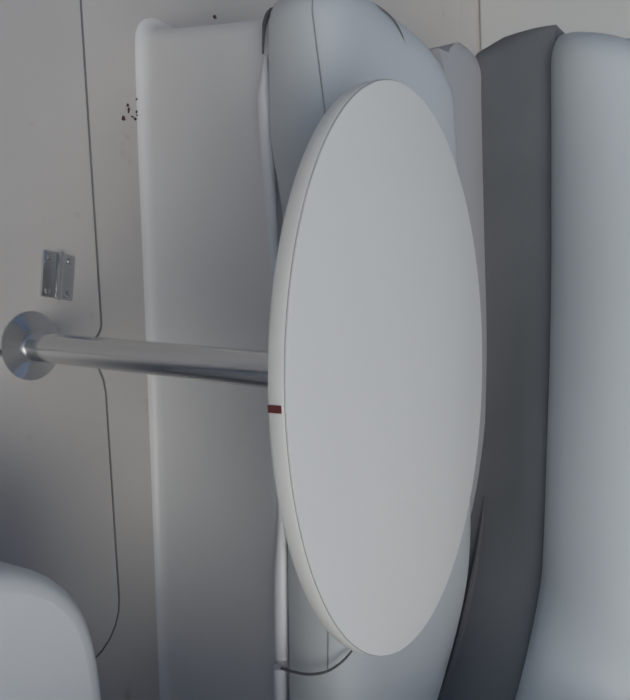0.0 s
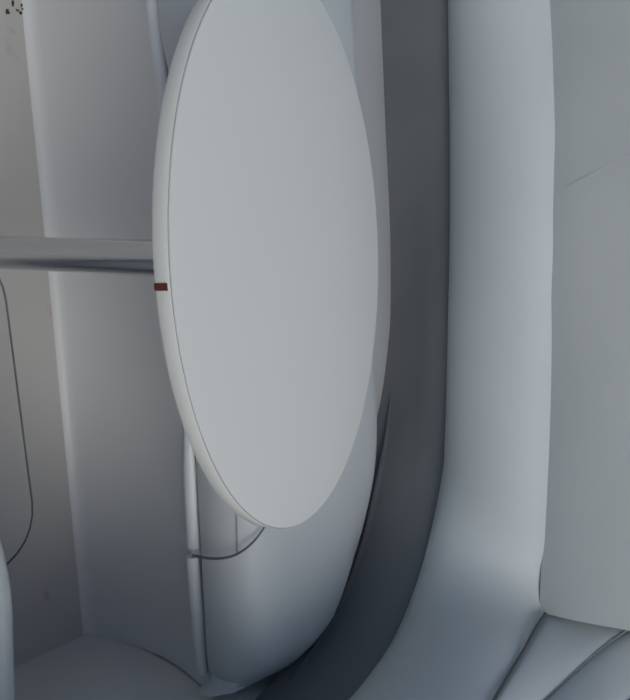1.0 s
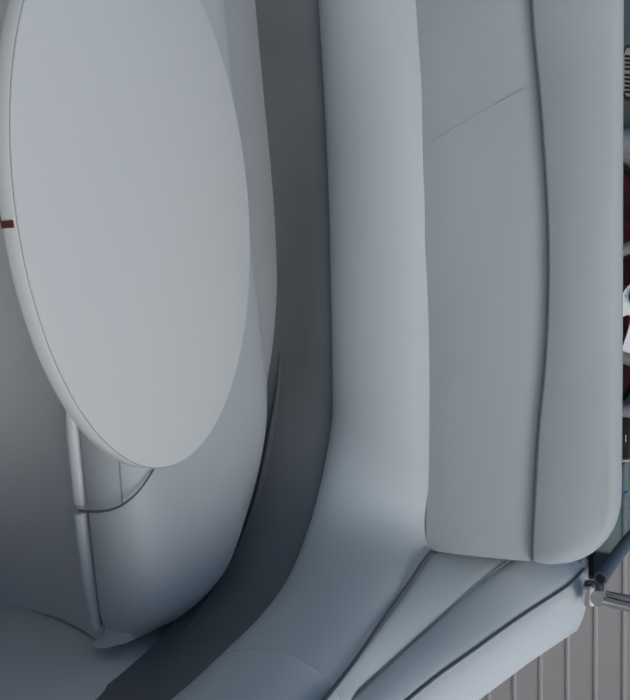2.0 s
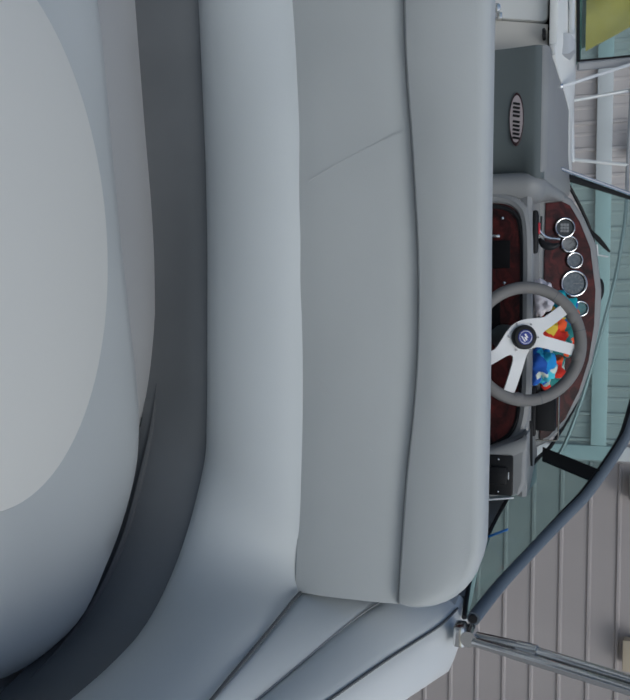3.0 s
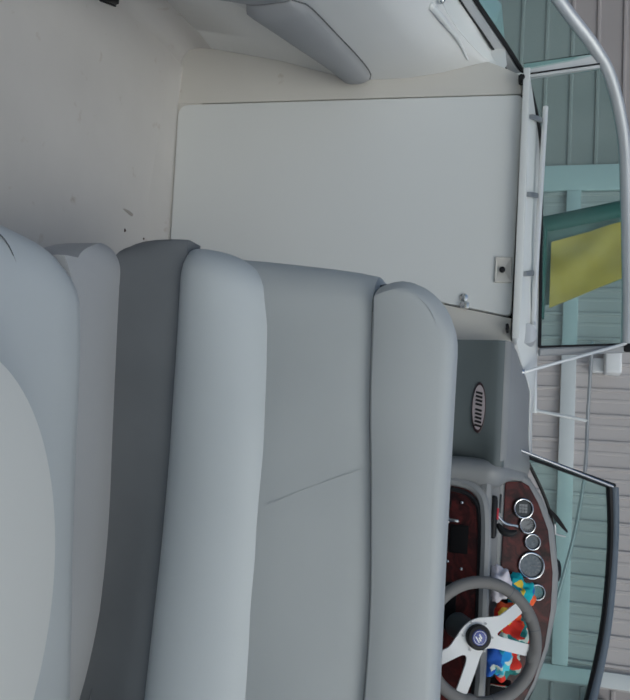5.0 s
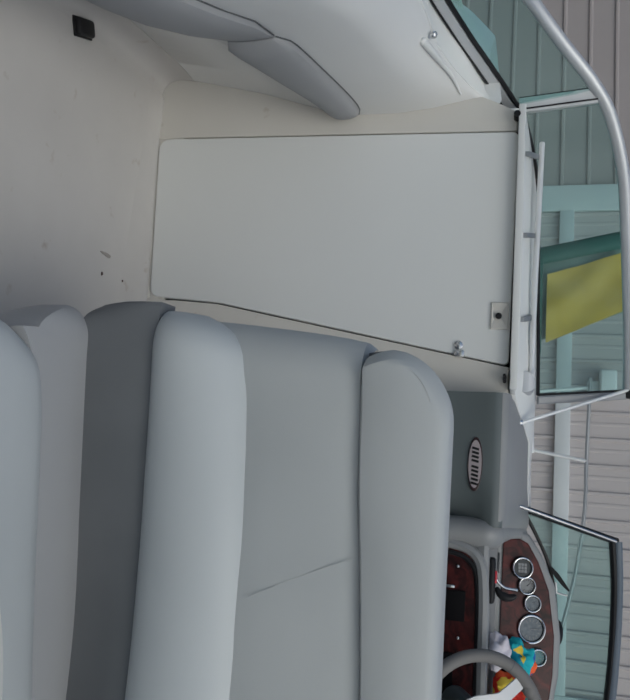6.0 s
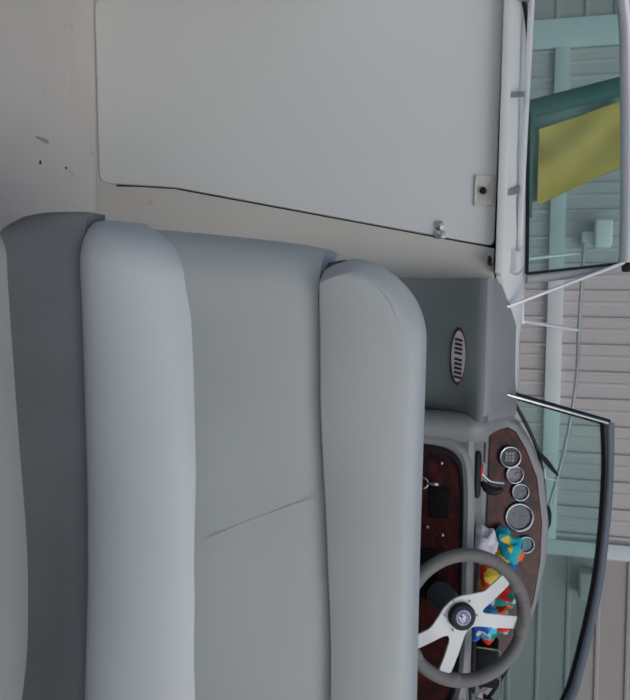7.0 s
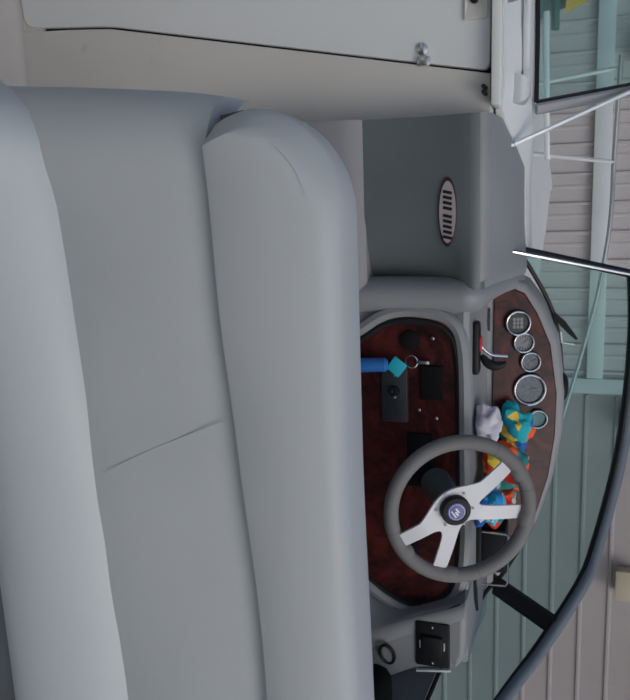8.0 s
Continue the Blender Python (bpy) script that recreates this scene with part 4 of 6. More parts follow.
def side_backrest():
    """Pad on the starboard coaming: lower panel, upper panel, seam and a dark joint to the coaming."""
    t = thing("side_cushion", (0.6, -1.2, 0.5), "grey vinyl side cushion along the starboard coaming", "side cushion")
    st = []
    for y, xg, zg, xs, zs, xc, zc in ((-0.40, 0.535, 0.63, 0.56, 0.80, 0.612, 0.895), (-0.50, 0.53, 0.627, 0.553, 0.785, 0.618, 0.872), (-0.60, 0.520, 0.627, 0.548, 0.762, 0.622, 0.835), (-0.70, 0.517, 0.622, 0.566, 0.72, 0.628, 0.795), (-0.85, 0.537, 0.617, 0.592, 0.672, 0.636, 0.742), (-1.0, 0.553, 0.614, 0.606, 0.638, 0.644, 0.69), (-1.2, 0.570, 0.612, 0.618, 0.605, 0.652, 0.645), (-1.6, 0.581, 0.600, 0.624, 0.59, 0.657, 0.622), (-2.6, 0.582, 0.595, 0.624, 0.59, 0.657, 0.622)):
        st.append((y, xg, zg, xs, zs, xc, zc))
    groove = curve([(xg, y, zg) for y, xg, zg, xs, zs, xc, zc in st], 5)
    middle = curve([(xs, y, zs) for y, xg, zg, xs, zs, xc, zc in st], 5)
    crown = curve([(xc, y, zc) for y, xg, zg, xs, zs, xc, zc in st], 5)

    def pad(p, q, puff, under):
        """A padded strip from line p up to line q, swelling inboard and up."""
        rings = []
        for u, v in zip(p, q):
            d = v - u
            out = Vector((-d.z, 0, d.x)).normalized()
            ring = [u + Vector((0.03, 0, -under))]
            for i in range(11):
                f = i / 10
                ring.append(u + d * f + out * (puff * math.sin(math.pi * f) ** 0.5 - 0.006))
            ring.append(v + Vector((0.012, 0, -under)))
            rings.append(ring)
        return loft(rings)

    part("lower_panel", pad(groove, middle, 0.009, 0.03), VINYL, t, smooth=80)
    part("upper_panel", pad(middle, crown, 0.012, 0.03), VINYL, t, smooth=80)
    part("groove_joint", tube([p + Vector((-0.003, 0, -0.002)) for p in groove if p.y < -0.68], 0.0032, 6), THREAD_SHADE, t, "dark joint behind the bolster")
    part("seam", tube([p + Vector((0.003, 0, -0.005)) for p in middle], 0.0022, 6), PAD_GREY, t, "sewn seam")
    part("joint", tube([p + Vector((0.001, 0, -0.002)) for p in crown], 0.0028, 6), THREAD_SHADE, t, "dark joint to the coaming")


def seat():
    """Moulded seat base with its lip, and the cushion with its seams."""
    low = [p for p in curve([(x, y, 0) for x, y in LOW], 7)]
    b = thing("lounge_base", (0, -1.1, FLOOR), "white moulded lounge base with a curved foot", "lounge base")
    foot = curve([(-0.760, -0.72, 0), (-0.762, -1.0, 0), (-0.762, -1.19, 0), (-0.756, -1.232, 0), (-0.736, -1.250, 0), (-0.705, -1.250, 0), (-0.62, -1.240, 0), (-0.5, -1.224, 0), (-0.2, -1.181, 0), (0.2, -1.126, 0), (0.45, -1.091, 0), (0.606, -1.07, 0)], 14)
    brim = curve([(-0.688, -0.72, 0), (-0.690, -1.0, 0), (-0.690, -1.235, 0), (-0.685, -1.278, 0), (-0.665, -1.295, 0), (-0.636, -1.298, 0), (-0.57, -1.294, 0), (-0.49, -1.287, 0), (-0.19, -1.241, 0), (0.205, -1.186, 0), (0.455, -1.151, 0), (0.606, -1.13, 0)], 14)
    rings, lip = [], []
    for i, (p, q) in enumerate(zip(foot, brim)):
        d = (foot[min(i + 1, len(foot) - 1)] - foot[max(i - 1, 0)]).normalized()
        out = Vector((d.y, -d.x, 0))
        front = min(1.0, max(0.0, (p.x + 0.71) / 0.34))
        front = front * front * (3 - 2 * front)
        gap = -0.012 * min(1.0, max(0.0, (-0.60 - q.x) / 0.05))
        ring = []
        for o, z in ((0.021, FLOOR - 0.0006), (0.012, FLOOR + 0.0025), (0.004, FLOOR + 0.009), (-0.003, FLOOR + 0.022), (-0.010, FLOOR + 0.042), (-0.018, FLOOR + 0.075), (-0.026, FLOOR + 0.12), (-0.026, FLOOR + 0.2), (-0.016, FLOOR + 0.27), (-0.004, FLOOR + 0.312), (0.0, FLOOR + 0.328), (-0.003, FLOOR + 0.342), (-0.03, FLOOR + 0.355), (-0.11, FLOOR + 0.355), (-0.11, FLOOR)):
            ring.append(p.lerp(q, min(1.0, (z - FLOOR) / 0.325)) + out * (o if o > 0 or z > FLOOR + 0.3 or z == FLOOR else o * (0.1 + 0.9 * front)) + Vector((0, 0, z + (gap if z > FLOOR + 0.335 else 0.0))))
        rings.append(ring)
        lip.append(q + out * 0.004 + Vector((0, 0, 0.136 + 0.006 * math.sin(2.2 + q.x * 6))))
    part("base_shell", loft(rings), BASE, b)
    swell = {"free": lambda x: 0.0015 + 0.013 * min(1, (x + 0.615) / 0.07) * (1 - (x + 0.62) / 0.44) ** 0.55, "middle": lambda x: 0.002 + 0.0115 * min(1, (x - 0.02) / 0.2), "corner": lambda x: 0.013 - 0.004 * min(1, max(0, (x - 0.5) / 0.08))}
    for x0, x1, dz, nm in ((-0.612, -0.19, 0.0, "free"), (0.025, 0.347, 0.0, "middle"), (0.350, 0.58, -0.004, "corner")):
        pts = [q + Vector((0, 0, dz)) for q in lip if x0 <= q.x <= x1 and q.y < -1.05]
        part("edge_trim", tube(pts, [swell[nm](q.x) for q in pts], 10), PIPING, b, "white rounded edge trim")
    # dark tube in place of the shadow under the cushion, past the trim
    pts = [q + Vector((-0.002, -0.005, -0.002)) for q in lip if q.x < -0.608 and q.y < -1.2]
    part("gap_shade", tube(pts, [0.0075 - 0.006 * i / len(pts) for i in range(len(pts))], 8), THREAD_SHADE, b, "dark tube for the shaded gap past the end of the trim")
    # liner wall along the starboard side, abaft the lounge
    solo("wall_liner_starboard", loft([[Vector((x, y, z)) for x, z in ((0.60, FLOOR), (0.607, 0.0), (0.612, 0.2), (0.618, 0.262), (0.66, 0.262), (0.70, 0.5), (0.70, FLOOR))] for y in (-0.62, -1.2, -2.0, -2.9)]), BASE, "pale moulded liner wall along the starboard side", "wall", "structure")
    # white moulded locker standing abaft on the starboard side
    lk = [(p.x, p.y) for p in curve([(0.595, -1.50, 0), (0.42, -1.505, 0), (0.30, -1.515, 0), (0.19, -1.56, 0), (0.13, -1.66, 0), (0.12, -1.85, 0), (0.12, -2.4, 0), (0.595, -2.4, 0)], 4)]
    k = thing("aft_locker", (0.36, -1.95, FLOOR), "white moulded locker with rounded corners on the floor", "locker")
    part("locker_body", slab(lk, facing_up(0.066), 0.066 - FLOOR - 0.001, 0.006, 2), GEL_WHITE, k)
    part("locker_lid", slab(lk, facing_up(0.10), 0.032, 0.026, 4), GEL_WHITE, k, "rounded white lid")
    # cushion: one lofted pad from front edge to the band, across x
    c = thing("seat_cushion", (-0.1, -1.0, 0.15), "light grey vinyl lounge seat cushion with piped seams", "seat cushion")
    zone = [q for q in low if q.x < 0.615 and q.y > -1.3]

    def back_edge(x):
        for p, q in zip(zone, zone[1:]):
            if p.x <= x <= q.x:
                f = (x - p.x) / max(1e-6, q.x - p.x)
                return p.y + (q.y - p.y) * f
        return zone[0].y if x < zone[0].x else zone[-1].y

    x0, x1 = -0.748, 0.585
    rear = curve([(-0.80, -0.985, 0), (-0.752, -0.935, 0), (-0.70, -0.885, 0), (-0.605, -0.852, 0), (-0.53, -0.836, 0), (-0.25, -0.785, 0), (-0.03, -0.738, 0), (0.12, -0.706, 0), (0.21, -0.698, 0), (0.30, -0.715, 0), (0.42, -0.785, 0), (0.52, -0.895, 0), (0.575, -1.03, 0), (0.60, -1.2, 0)], 6)

    def rear_edge(x):
        """Back of the pad, which leaves a strip of shelf before the band at the free end."""
        for p, q in zip(rear, rear[1:]):
            if p.x <= x <= q.x:
                return p.y + (q.y - p.y) * (x - p.x) / (q.x - p.x)
        return rear[-1].y

    def front_y(x):
        q = min(1.0, max(0.0, (-0.34 - x) / 0.16))
        return -1.222 + 0.115 * x - 0.032 * q * q * (3 - 2 * q) + 0.20 * (1 - end_fall(x, x0, x1 + 1, 0.11)) + 0.03 * (1 - end_fall(x, x0 - 1, x1, 0.07))

    def crown(x):
        return min(end_fall(x, x0, x1 + 1, 0.10), end_fall(x, x0 - 1, x1, 0.075))

    rings = []
    for x in stations(x0, x1, 44, 0.12):
        e = crown(x)
        el = end_fall(x, x0, x1 + 1, 0.10)
        yb = rear_edge(x) - 0.05 * (1 - el)
        yf = min(front_y(x), yb - 0.1)
        zt = 0.15 + (SEAT_Z + 0.008 - 0.15) * (0.45 + 0.55 * e)
        w = yb - yf
        ring = [Vector((x, yf + 0.012, 0.150))]
        for o, f in ((0.0, 0.03), (-0.008, 0.2), (-0.011, 0.45), (-0.005, 0.7), (0.010, 0.88), (0.034, 0.97), (0.07, 1.0)):
            ring.append(Vector((x, yf + o, 0.15 + (zt - 0.15) * f)))
        for g in (0.3, 0.5, 0.7, 0.85):
            ring.append(Vector((x, yf + 0.07 + (w - 0.07) * g, zt + 0.007 * math.sin(math.pi * g) + wob((x, g, 1), 5, 0.003))))
        ring += [Vector((x, yb - 0.045, zt - 0.001)), Vector((x, yb - 0.024, zt - 0.006)), Vector((x, yb - 0.009, zt - 0.016)), Vector((x, yb, zt - 0.035)), Vector((x, yb, 0.150))]
        rings.append(ring)
    part("cushion_pad", loft(rings), VINYL, c)
    # padded shelf between the cushion and the dark band, its shade put into the colour
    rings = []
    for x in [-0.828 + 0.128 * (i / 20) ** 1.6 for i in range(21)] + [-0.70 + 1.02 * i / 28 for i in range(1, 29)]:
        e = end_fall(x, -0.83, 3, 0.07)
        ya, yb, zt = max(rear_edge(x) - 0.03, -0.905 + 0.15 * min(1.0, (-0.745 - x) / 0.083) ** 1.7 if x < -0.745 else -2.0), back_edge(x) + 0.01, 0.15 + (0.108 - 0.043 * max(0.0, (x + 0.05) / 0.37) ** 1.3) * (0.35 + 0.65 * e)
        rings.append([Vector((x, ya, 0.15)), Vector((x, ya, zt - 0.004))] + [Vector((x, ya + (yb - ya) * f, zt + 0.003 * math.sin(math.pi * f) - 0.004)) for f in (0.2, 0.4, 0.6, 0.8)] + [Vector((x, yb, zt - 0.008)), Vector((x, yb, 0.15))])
    part("shelf_pad", loft(rings), VINYL_SHELF_SHADED, c, "flat grey vinyl strip behind the pad, darkened for the shade there")
    # curved welts part off the ends, and a long seam runs along the front
    for pts in (((0.349, -1.206, 0.155), (0.346, -1.208, 0.20), (0.336, -1.204, 0.235), (0.318, -1.192, 0.258), (0.297, -1.172, 0.268), (0.27, -1.14, 0.2715), (0.245, -1.09, 0.273)),
                ((-0.722, -1.235, 0.225), (-0.722, -1.19, 0.243), (-0.71, -1.14, 0.262), (-0.675, -1.105, 0.2705), (-0.62, -1.085, 0.2735), (-0.56, -1.06, 0.2745))):
        line = curve(pts, 5)
        cut = len(line) - 1 if pts[0][0] > 0 else 14
        part("welt", tube(line[:cut + 1], [0.0026 - 0.0016 * i / (cut + 1) for i in range(cut + 1)], 6), THREAD_SHADE, c, "dark piped seam")
        if cut < len(line) - 1:
            part("welt", tube(line[cut:], 0.0012, 6), PAD_GREY, c, "fine piped seam")
    line = []
    for x in [-0.67 + 1.01 * i / 40 for i in range(41)]:
        f = float(np.interp(x, (-0.67, -0.5, -0.36, -0.1, 0.34), (0.70, 0.84, 0.86, 0.78, 0.68)))
        o = float(np.interp(f, (0.03, 0.2, 0.45, 0.7, 0.88, 0.97), (0.0, -0.008, -0.011, -0.005, 0.010, 0.034)))
        line.append((x, min(front_y(x), rear_edge(x) - 0.1) + o - 0.0006, 0.15 + (SEAT_Z + 0.008 - 0.15) * (0.45 + 0.55 * crown(x)) * f))
    part("front_seam", tube(line, 0.0012, 6), PAD_GREY, c, "stitched seam")


def turned(c, u, v, z):
    """A point of the tabletop, which stands a little askew."""
    a = radians(6.2)
    return Vector((c.x + u * math.cos(a) - v * math.sin(a), c.y + u * math.sin(a) + v * math.cos(a), z))


def table():
    c = Vector((-0.1266, -1.3414, 0.42))
    t = thing("table", (c.x, c.y, FLOOR), "white oval cockpit table on a steel pedestal", "table")
    rx, ry = 0.3628, 0.2601
    n = 96

    def ring(k, z, d=0.0):
        return [turned(c, (rx + d) * k * math.cos(a), (ry + d) * k * math.sin(a), z) for a in [2 * math.pi * i / n for i in range(n)]]
    part("tabletop", loft([ring(1, 0.396, -0.006), ring(1, 0.398, -0.001), ring(1, 0.401), ring(1, 0.4165), ring(1, 0.4185, -0.0015)]), LAMINATE, t, "white laminate top")
    part("top_sheet", loft([ring(1, 0.4186, -0.0020), ring(1, 0.4200, -0.0021), ring(1, 0.4204, -0.0030)]), LAMINATE, t)
    part("edge_line", loft([ring(1, 0.4183, -0.0010), ring(1, 0.4187, -0.0014), ring(1, 0.4188, -0.0020), ring(1, 0.4150, -0.004)], loop=True), PAD_GREY, t, "thin dark line round the rim")
    # maroon joint of the edge strip
    du, dv, k = -0.074 - c.x, -1.592 - c.y, radians(6.2)
    a = [math.atan2((dv * math.cos(k) - du * math.sin(k)) / ry, (du * math.cos(k) + dv * math.sin(k)) / rx) + q for q in (-0.011, -0.005, 0, 0.005, 0.011)]
    part("edge_joint", loft([[turned(c, (rx + d) * math.cos(q), (ry + d) * math.sin(q), z) for d, z in ((0.001, 0.3985), (0.001, 0.4155), (-0.004, 0.4155), (-0.004, 0.3985))] for q in a]), RED_LINE, t, "maroon joint of the edge strip")
    lx, ly = -0.128, -1.452
    part("pedestal", tube([(lx - 0.012, ly, FLOOR + 0.007), (lx + 0.016, ly, 0.386)], 0.0235, 28), STEEL, t, "polished steel tube")
    part("socket", lathe([(0, 0), (0.055, 0), (0.055, 0.004), (0.03, 0.012), (0.0245, 0.014), (0, 0.014)], pose(lx - 0.012, ly, FLOOR + 0.0062), 28), STEEL, t)
    part("top_flange", lathe([(0, 0), (0.0245, 0), (0.035, 0.03), (0.06, 0.052), (0.06, 0.058), (0, 0.058)], pose(lx + 0.014, ly, 0.339), 28), STEEL, t)


# ---- helm ----
# upper and lower edge of the starboard screen
WS_TOP = [(-0.437, 0.602, 1.385), (-0.30, 0.60, 1.388), (-0.125, 0.572, 1.379), (0.057, 0.52, 1.356), (0.251, 0.42, 1.306), (0.328, 0.36, 1.273), (0.45, 0.25, 1.184), (0.502, 0.16, 1.126), (0.546, 0.06, 1.070), (0.615, -0.16, 0.975), (0.640, -0.38, 0.926)]
WS_LOW = [(-0.515, 0.468, 1.095), (-0.346, 0.53, 1.18), (-0.172, 0.545, 1.206), (-0.042, 0.53, 1.2), (0.181, 0.475, 1.155), (0.331, 0.415, 1.08), (0.385, 0.37, 1.03), (0.465, 0.25, 0.965), (0.557, 0.0, 0.912), (0.60, -0.2, 0.898), (0.64, -0.375, 0.905)]


def dash():
    t = thing("helm_console", (-0.1, 0.3, FLOOR), "grey moulded helm console with burl wood panels", "helm console")
    # locker side panel under the companion top: cream face to the left, slate panel in a shallow hollow
    part("console_body", span(-0.80, 0.45, 0.33, 0.55, FLOOR, 0.98, 0.01), DASH, t)
    part("lower_fascia", slab(rounded(-0.452, 0.448, 0.30, 1.012, 0.03), facing_aft(0.152), 0.19, 0.012, 3), DASH, t)
    # glove panel: hollowed slate face
    rings = []
    for i in range(17):
        f = i / 16
        x = -0.826 + 0.374 * f
        hollow = 0.085 * (max(0, (f - 0.55) / 0.45)) ** 2 if f > 0.55 else 0.0
        ring = []
        for j in range(11):
            g = j / 10
            z = 0.770 - 0.012 * f + (0.242 + 0.012 * f) * g
            ring.append(Vector((x, 0.139 + hollow * (1 - g ** 3) + 0.010 * math.sin(math.pi * g) * (1 - 0.5 * f), z)))
        ring += [Vector((x, 0.139 + 0.042 * (1 - math.cos(q)), 1.012 + 0.042 * math.sin(q))) for q in (0.3, 0.6, 0.9)] + [Vector((x, 0.34, 1.03)), Vector((x, 0.34, 0.755))]
        rings.append(ring)
    part("glove_panel", loft(rings), DASH_DARK, t, "slate grey hollowed panel", smooth=60)
    part("glove_sill", loft([[Vector((x, 0.128, 0.45)), Vector((x, 0.114, 0.70)), Vector((x, 0.118, 0.735)), Vector((x, 0.127, 0.765)), Vector((x, 0.143, 0.781)), Vector((x, 0.25, 0.778)), Vector((x, 0.25, 0.45))] for x in (-0.826, -0.64, -0.452)]), SILL, t, "pale lilac-grey sill")
    # sloping top left of the gauges
    rings = []
    for x, yb, zb, dip in ((-0.827, 0.32, 1.064, 0.0), (-0.80, 0.35, 1.075, 0.0), (-0.76, 0.40, 1.092, 0.0), (-0.72, 0.45, 1.106, 0.0), (-0.66, 0.455, 1.106, 0.0), (-0.58, 0.462, 1.107, 0.0), (-0.50, 0.47, 1.113, 0.0), (-0.475, 0.472, 1.116, 0.001), (-0.457, 0.474, 1.118, 0.006), (-0.446, 0.475, 1.118, 0.016), (-0.439, 0.476, 1.115, 0.034), (-0.436, 0.476, 1.108, 0.056)):
        mid = min(0.25, 0.5 * (0.192 + yb))
        rings.append([Vector((x, 0.1455, 1.030 - dip))] + [Vector((x, 0.1375 + 0.0435 * (1 - math.cos(q)), 1.012 + 0.0435 * math.sin(q) - dip)) for q in (0.62, 0.78, 1.0, 1.2, 1.4)] + [Vector((x, 0.192, 1.0575 - dip)), Vector((x, mid, 1.0575 + (zb - 1.0575) * (mid - 0.192) / (yb - 0.192) - 0.003 - dip)), Vector((x, yb, zb - dip)), Vector((x, yb + 0.03, zb - 0.004 - dip)), Vector((x, yb + 0.06, zb - 0.03 - dip)), Vector((x, yb + 0.06, 1.0 - dip)), Vector((x, 0.20, 1.0 - dip))])
    part("side_top", loft(rings), DASH, t, smooth=60)
    rings = []
    for x, d in ((-0.476, 0.052), (-0.472, 0.034), (-0.466, 0.020), (-0.456, 0.009), (-0.444, 0.002), (-0.430, 0.002), (-0.416, 0.008), (-0.403, 0.018), (-0.394, 0.032), (-0.389, 0.055)):
        arc = [(0.124 + 0.075 * (1 - math.cos(q)), 0.998 + 0.0555 * math.sin(q)) for q in [math.pi / 2 * i / 7 for i in range(8)]]
        thin = lambda y: min(0.0, -0.424 - x) * min(1.0, max(0.0, (y - 0.16) / 0.14))
        rings.append([Vector((x + thin(y), y + d, z - 0.55 * d)) for y, z in [(0.124, 0.50), (0.124, 0.8)] + arc + [(0.24, 1.0625), (0.32, 1.0800), (0.42, 1.103), (0.47, 1.112)]] + [Vector((x, 0.47, 0.50))])
    part("divider", loft(rings), DASH, t, smooth=75)
    # wood fascia in a rounded bezel
    wood_out = [(p.x, p.y) for p in curve([(-0.25, 0.64, 0), (-0.345, 0.765, 0), (-0.383, 0.83, 0), (-0.388, 0.90, 0), (-0.368, 0.965, 0), (-0.30, 0.993, 0), (-0.08, 0.998, 0), (0.18, 0.998, 0), (0.285, 0.972, 0), (0.33, 0.90, 0), (0.318, 0.83, 0), (0.25, 0.735, 0), (0.15, 0.64, 0)], 5, True)]
    part("wood_fascia", slab(wood_out, facing_aft(0.146), 0.02), WOOD, t, "dark red burl wood panel", smooth=0)
    part("bezel", tube([Vector((u * 1.03 + (-0.002), 0.148, 0.83 + (v - 0.83) * 1.04)) for u, v in wood_out], 0.0155, 8, True), DASH, t, "rounded grey bezel")
    # black tube painted in for the recess shadow; the wood itself lies flush
    part("bezel_shade", tube([Vector((u * 0.972 - 0.001, 0.1475, 0.83 + (v - 0.83) * 0.955)) for u, v in wood_out], 0.0075, 8, True), BLACK, t, "black tube for the shade of the recess round the wood")
    for nm, x, z, w, h, mat in (("switch_plate", -0.237, 0.929, 0.08, 0.052, SWITCH), ("ignition_plate", -0.205, 0.842, 0.13, 0.062, SLATE), ("switch_plate", -0.05, 0.90, 0.13, 0.06, SWITCH), ("switch_plate", 0.17, 0.87, 0.06, 0.05, SWITCH)):
        part(nm, rbox((x, 0.144, z), (w, 0.01, h), 0.003), mat, t)
    part("switch_knob", lathe([(0, 0), (0.024, 0), (0.022, 0.006), (0.012, 0.01), (0, 0.0105)], pose(-0.335, 0.146, 0.878, 90), 24), SWITCH, t, "flat black knob")
    part("ignition_lock", lathe([(0, 0), (0.013, 0), (0.012, 0.008), (0.005, 0.009), (0, 0.006)], pose(-0.215, 0.139, 0.842, 90), 20), BLACK, t)
    for x, z in ((-0.341, 0.932), (-0.2, 0.842), (-0.252, 0.843), (-0.172, 0.90), (-0.155, 0.94)):
        part("screw", lathe([(0, 0), (0.005, 0), (0.004, 0.003), (0, 0.004)], pose(x, 0.142, z, 90), 10), STEEL, t)
    # shelf between fascia and gauges
    part("shelf", loft([[Vector((x, 0.150, 0.985)), Vector((x, 0.146, 1.0)), Vector((x, 0.155, 1.012)), Vector((x, 0.28, 1.016)), Vector((x, 0.40, 1.03)), Vector((x, 0.40, 0.98))] for x in (-0.45, -0.2, 0.1, 0.35, 0.46)]), DASH, t)
    # binnacle with the gauges
    hood = [(-0.45, 1.02), (-0.452, 1.08), (-0.435, 1.118), (-0.38, 1.155), (-0.29, 1.196), (-0.15, 1.214), (-0.04, 1.211), (0.08, 1.190), (0.19, 1.156), (0.282, 1.105), (0.334, 1.055), (0.35, 1.02)]
    tilt = lambda y: (lambda u, v, w: Vector((u, y + w + (v - 1.1) * 0.30 + 0.10 * (u + 0.1) ** 2 * -1, v)))
